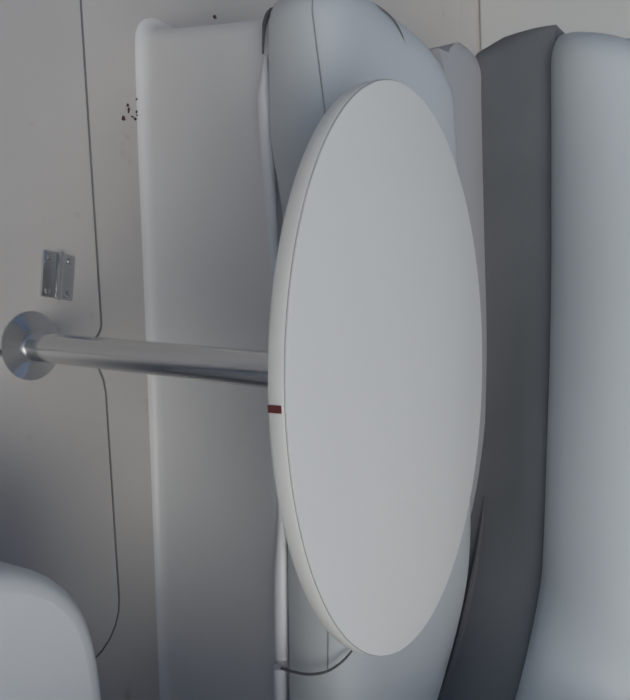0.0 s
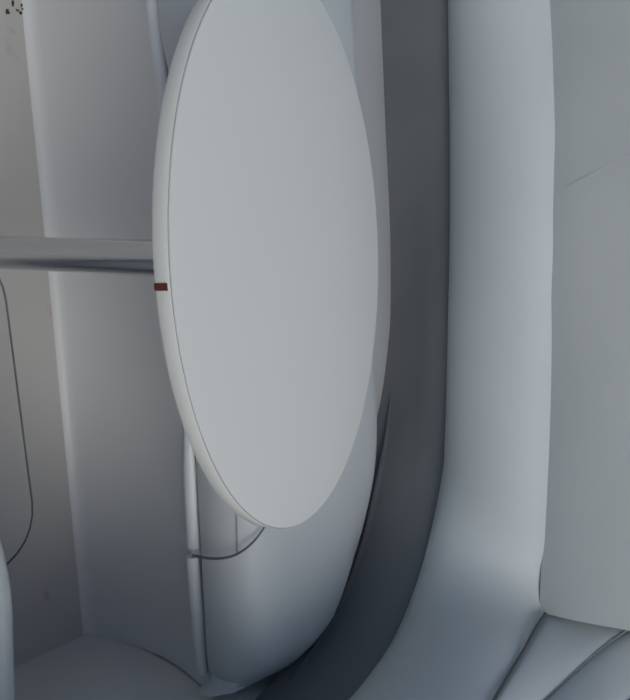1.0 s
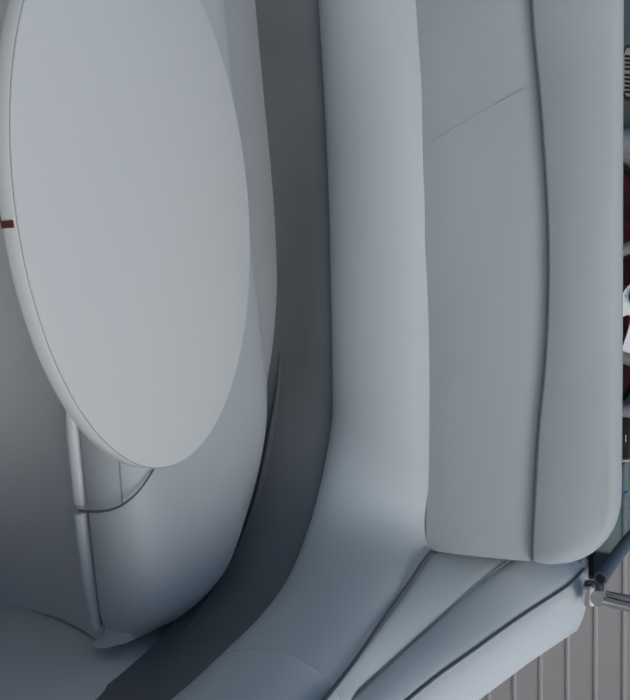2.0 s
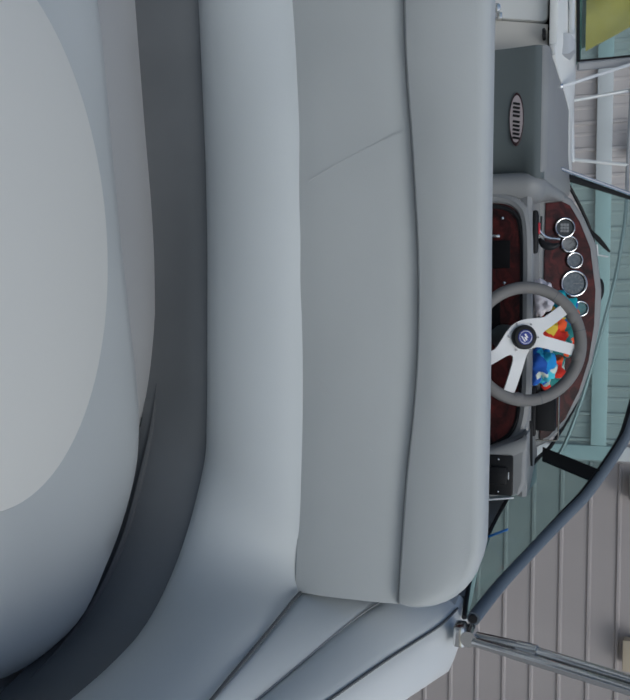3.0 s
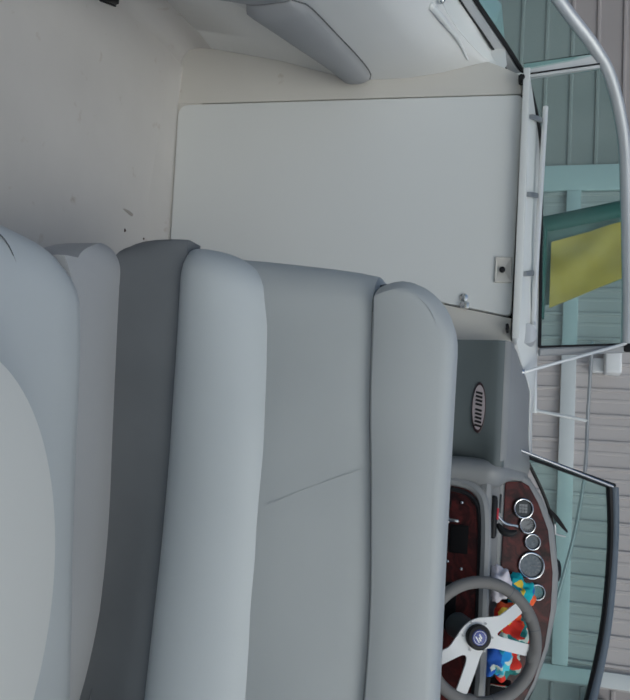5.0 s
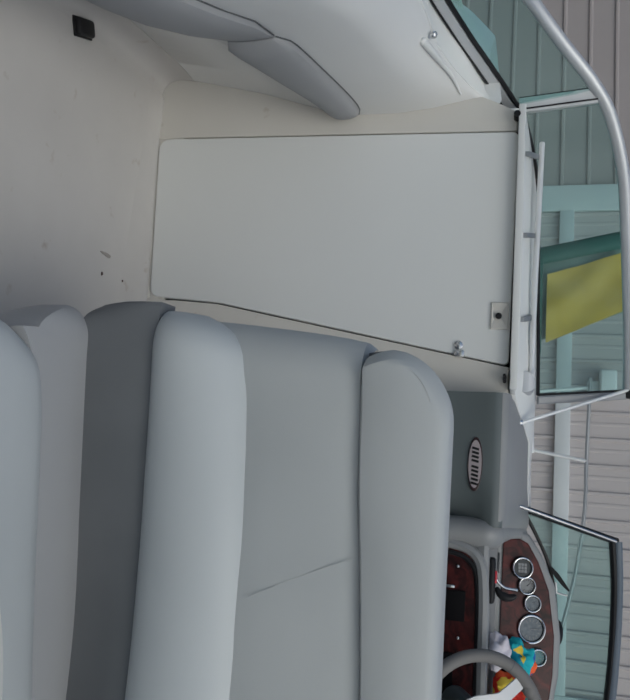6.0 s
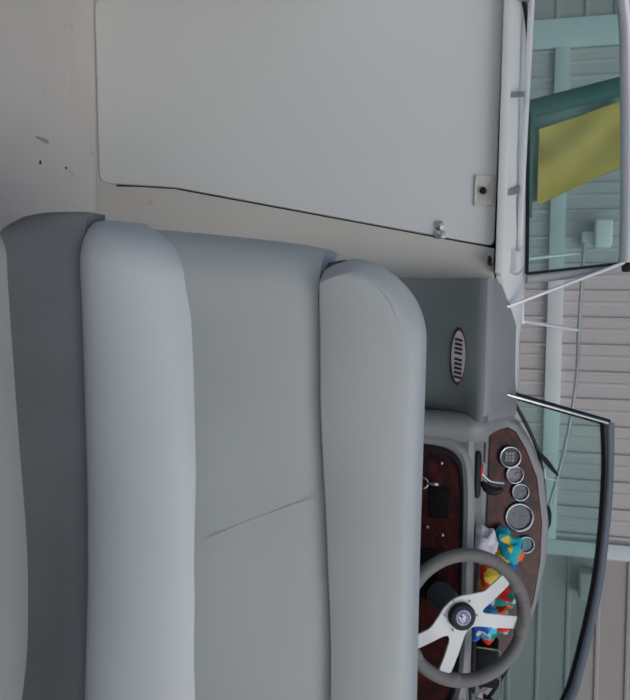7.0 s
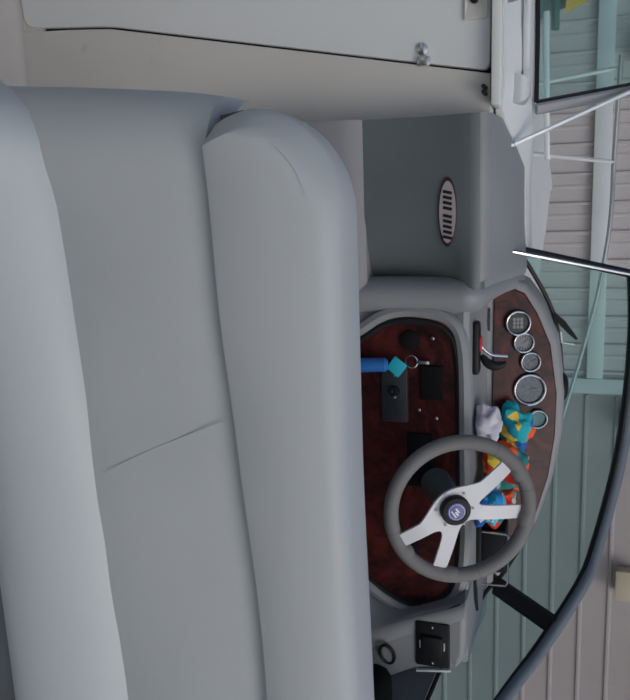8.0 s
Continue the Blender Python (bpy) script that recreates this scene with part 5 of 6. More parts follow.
    part("binnacle", slab(hood, tilt(0.412), 0.15, 0.012, 3), DASH, t)
    panel = [(-0.418, 1.043), (-0.424, 1.09), (-0.412, 1.115), (-0.36, 1.146), (-0.28, 1.178), (-0.15, 1.196), (-0.04, 1.194), (0.07, 1.18), (0.17, 1.152), (0.255, 1.113), (0.31, 1.065), (0.325, 1.038)]
    part("gauge_panel", slab(panel, tilt(0.4045), 0.012, 0.003), WOOD, t, "burl wood gauge panel")
    for x, z, r, mat in ((-0.340, 1.099, 0.031, FACE), (-0.290, 1.113, 0.0255, FACE_PALE), (-0.240, 1.130, 0.025, FACE_MID), (-0.168, 1.129, 0.041, FACE_MID), (-0.090, 1.150, 0.024, CYAN_FACE)):
        y = 0.3985 + (z - 1.1) * 0.30 - 0.10 * (x + 0.1) ** 2
        m = pose(x, y, z, 90 - 16.7)
        g = part("gauge", lathe([(0, -0.004), (r * 0.97, -0.004), (r, 0.0), (r, 0.008), (r * 0.96, 0.012), (r * 0.90, 0.010), (r * 0.87, 0.004), (0, 0.004)], m, 32), BLACK, t, "round gauge with a chrome rim")
        part("rim", tube([m @ Vector((r * 0.935 * math.cos(q), r * 0.935 * math.sin(q), 0.0105)) for q in [2 * math.pi * i / 36 for i in range(36)]], r * 0.062 + 0.0006, 8, True), CHROME, g, "chrome rim")
        part("dial", lathe([(0, 0.0042), (r * 0.81, 0.0042), (r * 0.81, 0.0062), (0, 0.0062)], m, 28), mat, g)
        part("inner_ring", lathe([(r * 0.80, 0.0040), (r * 0.865, 0.0040), (r * 0.865, 0.0060), (r * 0.80, 0.0058)], m, 28), SWITCH, g, "black ring inside the rim")
        part("outer_edge", tube([m @ Vector((r * 1.03 * math.cos(q), r * 1.03 * math.sin(q), 0.003)) for q in [2 * math.pi * i / 32 for i in range(32)]], 0.0016, 5, True), BLACK, g)
        if mat is FACE:
            for i in range(3):
                for j in range(3):
                    part("display", slab(rounded(-0.0135 + 0.0095 * i, -0.0055 + 0.0095 * i, -0.013 + 0.009 * j, -0.0055 + 0.009 * j, 0.001, 2), (lambda u, v, w, m=m: m @ Vector((u, v, 0.0075 - w))), 0.0012), FACE_PALE, g, "pale square display window", smooth=0)
            continue
        for a in range(-125, 126, 25):
            q = radians(a)
            mm = m @ Matrix.Translation((r * 0.62 * math.sin(q), r * 0.62 * math.cos(q), 0.0068)) @ Matrix.Rotation(-q, 4, "Z")
            bm = bmesh.new()
            bmesh.ops.create_cube(bm, size=1, matrix=mm @ Matrix.Diagonal((r * 0.05, r * 0.2, 0.0012, 1)))
            part("tick", bm, BLACK if mat is FACE_PALE else FACE_PALE, g, smooth=0)
        bm = bmesh.new()
        bmesh.ops.create_cube(bm, size=1, matrix=m @ Matrix.Rotation(radians(55 - 300 * (x + 0.34)), 4, "Z") @ Matrix.Translation((0, r * 0.22, 0.008)) @ Matrix.Diagonal((r * 0.035, r * 0.5, 0.0012, 1)))
        part("needle", bm, BLACK if mat is FACE_PALE else FACE_PALE, g, smooth=0)
    # right wing with the trim switch panel, vent and cable loop
    part("right_wing", slab(soften([(0.44, 0.62), (0.535, 0.62), (0.52, 0.80), (0.468, 0.89), (0.452, 0.985), (0.425, 1.013), (0.268, 1.016), (0.291, 0.975), (0.332, 0.866), (0.388, 0.775)], [0.02, 0.02, 0.04, 0.03, 0.02, 0.02, 0.01, 0.03, 0.03, 0.03]), facing_aft(0.100), 0.16, 0.014, 3), DASH, t)
    crest = curve([(0.270, 1.012, 0), (0.291, 0.976, 0), (0.335, 0.870, 0), (0.390, 0.778, 0), (0.442, 0.70, 0), (0.46, 0.64, 0)], 5)
    foot = curve([(0.262, 1.008, 0), (0.285, 0.968, 0), (0.322, 0.880, 0), (0.318, 0.80, 0), (0.27, 0.72, 0), (0.2, 0.62, 0)], 5)
    part("wing_shoulder", loft([[Vector((p.x + 0.05, 0.106, p.y)), Vector((p.x + 0.045, 0.0994, p.y)), Vector((p.x + 0.02, 0.0982, p.y))] + [Vector((p.x + 0.006, 0.0988, p.y)).lerp(Vector((q.x, 0.158, q.y)), f) + Vector((0, -0.012 * math.sin(math.pi * f), 0)) for f in (0, 0.2, 0.4, 0.6, 0.8, 1)] + [Vector((q.x, 0.19, q.y)), Vector((p.x + 0.03, 0.19, p.y))] for p, q in zip(crest, foot)]), DASH, t, smooth=70)
    sp = part("trim_panel", rbox((0.393, 0.100, 0.936), (0.115, 0.014, 0.082), 0.005), BLACK, t, "black trim switch panel")
    part("rocker", rbox((0.393, 0.091, 0.936), (0.05, 0.014, 0.05), 0.004), BLACK, sp)
    for z in (0.907, 0.965):
        part("mark", rbox((0.393, 0.0925, z), (0.02, 0.002, 0.0025), 0), WHITE, sp, smooth=0)
    for x in (0.347, 0.439):
        part("screw", lathe([(0, 0), (0.004, 0), (0.003, 0.002), (0, 0.003)], pose(x, 0.093, 0.936, 90), 10), STEEL, sp)
    part("cable_loop", tube([(0.436 + 0.026 * math.cos(q) + 0.006 * math.sin(q), 0.096 + 0.006 * math.sin(q + 1), 0.825 + 0.017 * math.sin(q)) for q in [2 * math.pi * i / 24 for i in range(24)]], 0.0042, 8, True), BLACK, t)
    lens = [(0.246 + 0.144 * f + k * 0.0095 * math.sin(math.pi * f) * -0.41, 0.21 + 0.065 * f + k * 0.0095 * math.sin(math.pi * f) * 0.91) for k, fs in ((1, [i / 10 for i in range(11)]), (-1, [i / 10 for i in range(9, 0, -1)])) for f in fs]
    part("vent", slab(lens, facing_up(1.0225), 0.012, 0.001), BLACK, t, "black defroster slot")
    lens = [(-0.378 + 0.094 * f, 0.378 + 0.02 * f + k * 0.013 * math.sin(math.pi * f)) for k, fs in ((1, [i / 10 for i in range(11)]), (-1, [i / 10 for i in range(9, 0, -1)])) for f in fs]
    part("vent", slab(lens, lambda u, v, w: Vector((u, v, 1.034 + 0.25 * (v - 0.38) - w)), 0.012, 0.001), SLATE, t, "dark defroster slot")
    low = curve(WS_LOW, 6)[40:58]
    part("side_liner", loft([[q + Vector((-0.006, -0.002, -0.004)), q + Vector((-0.012, -0.004, -0.06)), q + Vector((-0.014, -0.004, -0.25)), q + Vector((0.0, 0.0, -0.25)), q + Vector((0.004, 0.0, -0.008))] for q in low]), VINYL_DARK, t, "dark liner under the side glass")
    part("edge_strip", rbox((0.461, 0.098, 0.938), (0.005, 0.008, 0.085), 0.001, 2, (0, -9, 0)), WHITE, t, "white edge strip")
    return t


def badge():
    t = thing("oval_badge", (-0.622, 0.13, 0.944), "oval silver badge with a dark maroon rim", "badge")

    def oval(k):
        return [(-0.6215 + 0.0755 * k * math.cos(q), 0.966 + 0.0205 * k * math.sin(q)) for q in [2 * math.pi * i / 40 for i in range(40)]]
    part("rim", slab(oval(1.0), facing_aft(0.1395), 0.02, 0.002), MAROON_DARK, t)
    part("plate", slab(oval(0.88), facing_aft(0.1375), 0.006), BADGE, t, smooth=0)
    # plain bars in place of the maker's lettering
    for i in range(4):
        part("bar", rbox((-0.664 + 0.0115 * i, 0.1368, 0.966), (0.0066, 0.002, 0.020), 0, 1, (0, 14, 0)), BLACK, t, smooth=0)
    for i in range(5):
        part("bar", rbox((-0.613 + 0.0115 * i, 0.1368, 0.966), (0.0066, 0.002, 0.020), 0, 1, (0, 14, 0)), BLACK, t, smooth=0)


def steering_wheel():
    hub = Vector((0, 0, 1.0))
    t = thing("steering_wheel", (0, 0.14, 0.97), "steering wheel with grey foam rim and four white alloy spokes", "steering wheel")
    m = Matrix.Translation(hub) @ Matrix.Rotation(radians(90 - 24), 4, "X")
    # in m: x to starboard, y up along the wheel, z towards the driver
    R = 0.154
    ox, oy = 0.019, 0.0235
    part("rim", tube([m @ Vector((ox + R * math.cos(q), oy + R * math.sin(q), -0.028)) for q in [2 * math.pi * i / 72 for i in range(72)]], 0.0165, 14, True), FOAM, t, "grey foam rim")
    for a in (150, 105, 15, -75):
        q = radians(a)
        p = [m @ Vector((ox + R * math.cos(q + d), oy + R * math.sin(q + d), -0.028)) for d in (-0.008, 0, 0.008)]
        part("rim_seam", tube(p, 0.0169, 14), VINYL_DARK, t)
    # one casting: a flat middle and four arms that bend back to the rim
    arms = []
    for a, root_ccw, root_cw in ((121, 0.080, 0.064), (78, 0.064, 0.058), (-9, 0.058, 0.074), (-55, 0.074, 0.080)):
        u = Vector((math.cos(radians(a)), math.sin(radians(a))))
        arms.append((u, Vector((-u.y, u.x)) * 0.0160, root_ccw, root_cw, R - 0.013 + ox * u.x + oy * u.y))
    turn = lambda a, r: Vector((math.cos(radians(a)), math.sin(radians(a)))) * r
    def fillet(k):
        """A round corner between arm k and the next."""
        (u, v, r0, r1, end), (u2, v2, s0, s1, end2) = arms[k], arms[(k + 1) % 4]
        a, c = u * r1 - v, u2 * s0 + v2
        half = u.angle(u2) / 2
        b = (u + u2).normalized() * (0.016 / math.sin(half))
        return [a.lerp(b, f).lerp(b.lerp(c, f), f) for f in (0.12, 0.25, 0.38, 0.5, 0.62, 0.75, 0.88)]
    sweep = curve([(q.x, q.y, 0) for q in (arms[3][0] * 0.1 - arms[3][1], arms[3][0] * 0.08 - arms[3][1], turn(-90, 0.055), turn(-116, 0.0465), turn(-147, 0.0438), turn(-178, 0.0465), turn(-204, 0.055), arms[0][0] * 0.08 + arms[0][1], arms[0][0] * 0.1 + arms[0][1])], 4)
    webs = [fillet(0), fillet(1), fillet(2), [Vector((q.x, q.y)) for q in sweep[5:-5]]]
    lift = lambda q: 0.0125 - 0.034 * max(0.0, (q.length - 0.05) / 0.095) ** 1.3
    bm = bmesh.new()
    layers = []
    for dz in (0.0, -0.006):
        vert = lambda q: bm.verts.new(m @ Vector((q.x, q.y, lift(q) + dz)))
        middle, outline = [], []
        for (u, v, r0, r1, end), web in zip(arms, webs):
            left = [vert(u * (r0 + (end - r0) * f) + v * (1 - 0.04 * f)) for f in (0, 0.35, 0.7, 1)]
            right = [vert(u * (r1 + (end - r1) * f) - v * (1 - 0.04 * f)) for f in (0, 0.35, 0.7, 1)]
            for k in range(3):
                bm.faces.new((left[k], left[k + 1], right[k + 1], right[k]))
            fill = [vert(q) for q in web]
            middle += [left[0], right[0]] + fill
            outline += left + right[::-1] + fill
        bm.faces.new(middle)
        layers.append(outline)
    for k in range(len(layers[0])):
        n = (k + 1) % len(layers[0])
        bm.faces.new((layers[0][k], layers[0][n], layers[1][n], layers[1][k]))
    part("spoke_plate", bm, SPOKE, t, "one-piece white alloy plate with four spokes", smooth=30)
    for a in (121, 78, -9, -55):
        pts = []
        for k in range(9):
            q = radians(a) + (k - 4) * 0.035
            pts.append(m @ Vector((ox + (R - 0.004) * math.cos(q), oy + (R - 0.004) * math.sin(q), -0.0275)))
        part("rim_grip", tube(pts, [0.009, 0.0135, 0.0155, 0.0166, 0.017, 0.0166, 0.0155, 0.0135, 0.009], 12), FOAM, t, "foam swelling where a spoke meets the rim")
    part("hub_cap", lathe([(0, 0.010), (0.0325, 0.010), (0.0325, 0.022), (0.029, 0.027), (0.022, 0.028), (0.0215, 0.026), (0, 0.026)], m, 40), BLACK, t, "black hub cap")
    b = part("hub_badge", lathe([(0, 0.0262), (0.0205, 0.0262), (0.0195, 0.0278), (0, 0.0285)], m, 32), BLUE, t, "blue round badge")
    part("badge_ring", tube([m @ Vector((0.0165 * math.cos(q), 0.0165 * math.sin(q), 0.0285)) for q in [2 * math.pi * i / 32 for i in range(32)]], 0.0007, 5, True), WHITE, b)
    for dx, dy, w, h in ((-0.002, 0.003, 0.012, 0.004), (0.003, -0.002, 0.01, 0.004), (0.0, -0.008, 0.018, 0.003)):
        bm = bmesh.new()
        bmesh.ops.create_cube(bm, size=1, matrix=m @ Matrix.Rotation(radians(35), 4, "Z") @ Matrix.Translation((dx, dy, 0.0288)) @ Matrix.Diagonal((w, h, 0.0012, 1)))
        part("bar", bm, WHITE, b, smooth=0)
    for i in range(6):
        q = radians(30 + 60 * i)
        part("bolt", lathe([(0, 0.0125), (0.0032, 0.0125), (0.0028, 0.0145), (0, 0.0147)], m @ Matrix.Translation((0.0395 * math.cos(q), 0.0395 * math.sin(q), 0)), 8), DULL_STEEL, t)
    part("column", lathe([(0, -0.15), (0.036, -0.15), (0.034, -0.11), (0.030, -0.06), (0.027, 0.0), (0, 0.0)], m, 28), DASH_DARK, t, "slate grey steering column")


def crumpled(center, size, seed, nu=46, nv=30, fold=0.35):
    """A heap of cloth: a closed sheet thrown into folds."""
    rings = []
    for i in range(1, nu):
        th = math.pi * i / nu
        ring = []
        for j in range(nv):
            ph = 2 * math.pi * j / nv
            d = Vector((math.cos(th), math.sin(th) * math.cos(ph), math.sin(th) * math.sin(ph)))
            k = 0.95 + fold * noise.noise(d * 1.7 + Vector((seed, 0, 0))) + fold * 0.5 * (1 - abs(noise.noise(d * 2.6 + Vector((0, seed, 0)))) * 2) * 0.5 + 0.05 * noise.noise(d * 7 + Vector((0, 0, seed)))
            z = d.z * size[2] * k
            ring.append(Vector((center[0] + d.x * size[0] * k, center[1] + d.y * size[1] * k, center[2] + (z if z > -size[2] * 0.8 else -size[2] * 0.8))))
        rings.append(ring)
    return loft(rings)


def helm_clutter():
    solo("beach_towel", crumpled((0.078, 0.248, 1.046), (0.058, 0.055, 0.036), 3.1, fold=0.5), TOWEL_BLUE, "crumpled blue and turquoise towel on the helm shelf", "towel", smooth=70)
    solo("beach_towel", crumpled((0.004, 0.290, 1.076), (0.062, 0.05, 0.056), 6.3, fold=0.5), TOWEL_RED, "crumpled red and yellow towel on the helm shelf", "towel", smooth=70)
    solo("beach_towel", crumpled((0.098, 0.296, 1.066), (0.05, 0.04, 0.046), 2.2, fold=0.5), TOWEL_RED, "red and yellow towel end tucked behind the blue one", "towel", smooth=70)
    solo("beach_towel", crumpled((-0.072, 0.352, 1.10), (0.058, 0.03, 0.042), 8.4, fold=0.5), TOWEL_TEAL, "corner of a bright printed towel before the gauges", "towel", smooth=70)
    solo("white_cloth", crumpled((-0.118, 0.24, 1.045), (0.048, 0.05, 0.032), 5.7, fold=0.4), CLOTH_WHITE, "crumpled white cloth on the helm shelf", "cloth", smooth=70)
    # shift and throttle lever beside the gauges
    t = thing("throttle_lever", (-0.30, 0.27, 1.015), "black throttle lever in a slot with a chrome arm", "lever")
    part("slot_plate", rbox((-0.308, 0.215, 1.020), (0.125, 0.036, 0.018), 0.008, 3), BLACK, t)
    part("slot", rbox((-0.308, 0.213, 1.0285), (0.10, 0.014, 0.003), 0.001), SWITCH, t)
    part("lever_gate", rbox((-0.318, 0.213, 1.0305), (0.034, 0.016, 0.008), 0.003), RED_LEVER, t, "red lever gate")
    part("arm", tube(curve([(-0.318, 0.213, 1.028), (-0.302, 0.217, 1.040), (-0.29, 0.222, 1.058), (-0.287, 0.228, 1.09)]), 0.0042, 8), STEEL, t)
    part("knob", tube(curve([(-0.29, 0.222, 1.032), (-0.272, 0.222, 1.045), (-0.265, 0.224, 1.066), (-0.272, 0.226, 1.088)]), [0.003 + 0.009 * math.sin((i + 1) / 20 * math.pi) for i in range(19)], 10), BLACK, t)
    # keys on a blue float
    k = thing("boat_keys", (-0.277, 0.125, 0.74), "keys with a blue foam float and turquoise tag", "keys")
    part("key_float", tube(curve([(-0.274, 0.118, 0.73), (-0.279, 0.116, 0.78), (-0.281, 0.12, 0.832)]), [0.013] + [0.0165] * 11 + [0.011], 10), BLUE_FOAM, k, "blue foam float")
    part("tag", rbox((-0.276, 0.124, 0.852), (0.036, 0.004, 0.036), 0.002, 2, (0, 38, 0)), CYAN, k, "turquoise tag")
    part("key_ring", tube([(-0.288 + 0.014 * math.cos(q), 0.128, 0.886 + 0.014 * math.sin(q)) for q in [2 * math.pi * i / 20 for i in range(20)]], 0.0015, 5, True), STEEL, k)
    part("key", rbox((-0.288, 0.132, 0.912), (0.008, 0.02, 0.03), 0.002), STEEL, k)
    # radio on a bracket at the right of the wheel
    r = thing("marine_radio", (0.27, 0.30, 1.015), "black marine radio in a bracket on the console", "radio")
    part("radio_body", rbox((0.226, 0.325, 1.056), (0.115, 0.09, 0.062), 0.008), BLACK, r)
    part("bracket", tube([(0.17, 0.27, 1.03), (0.172, 0.27, 1.09), (0.178, 0.27, 1.0945), (0.30, 0.27, 1.095), (0.309, 0.27, 1.09), (0.311, 0.27, 1.03)], 0.0028, 6), STEEL, r, "steel bracket rod")
    part("foot", rbox((0.225, 0.30, 1.022), (0.15, 0.06, 0.014), 0.004), BLACK, r)
    c = thing("shift_control", (0.49, -0.02, 0.70), "black shift control box on the starboard side by the helm", "shift control")
    part("housing", rbox((0.485, -0.01, 0.77), (0.115, 0.15, 0.165), 0.04, 4), SWITCH, c)
    part("handle", tube(curve([(0.50, -0.02, 0.82), (0.50, -0.05, 0.80), (0.50, -0.09, 0.76)]), 0.011, 10), BLACK, c)
    solo("blue_strap", rbox((0.533, -0.004, 0.947), (0.006, 0.006, 0.058), 0.0015, 2, (0, -26, 0)), BLUE_FOAM, "small blue strap on the side glass", "strap")
    # dark fan-shaped fin on top of the binnacle and a wiper on the screen
    solo("compass", lathe([(0, 0), (0.036, 0), (0.037, 0.006), (0.031, 0.014), (0.016, 0.019), (0, 0.02)], pose(-0.155, 0.50, 1.204), 24), BLACK, "low black compass on top of the console", "compass")
    w = thing("wiper", (-0.32, 0.53, 1.19), "black windscreen wiper on the tinted glass", "wiper")
    part("wiper_arm", tube([(-0.30, 0.515, 1.200), (-0.268, 0.53, 1.203), (-0.262, 0.535, 1.235)], 0.003, 8), ALU, w)
    part("wiper_blade", loft([[Vector((x + dx, y, z + dz)) for dx, dz in ((-h * 0.66, h * 0.75), (h * 0.66, -h * 0.75))] + [Vector((x + dx, y + 0.012, z + dz)) for dx, dz in ((h * 0.66, -h * 0.75), (-h * 0.66, h * 0.75))] for x, y, z, h in ((-0.345, 0.518, 1.183, 0.003), (-0.32, 0.521, 1.203, 0.008), (-0.295, 0.524, 1.224, 0.006), (-0.277, 0.526, 1.24, 0.003))]), BLACK, w)


# ---- windscreens ----
def strip(a, b, th):
    """A thin sheet between two curves."""
    rings = []
    for i, (p, q) in enumerate(zip(a, b)):
        d = (a[min(i + 1, len(a) - 1)] - a[max(i - 1, 0)]).cross(q - p).normalized() * th
        rings.append([p, q, q + d, p + d])
    return loft(rings)


def mirror(pts):
    return [(-1.36 - x, y, z) for x, y, z in pts]


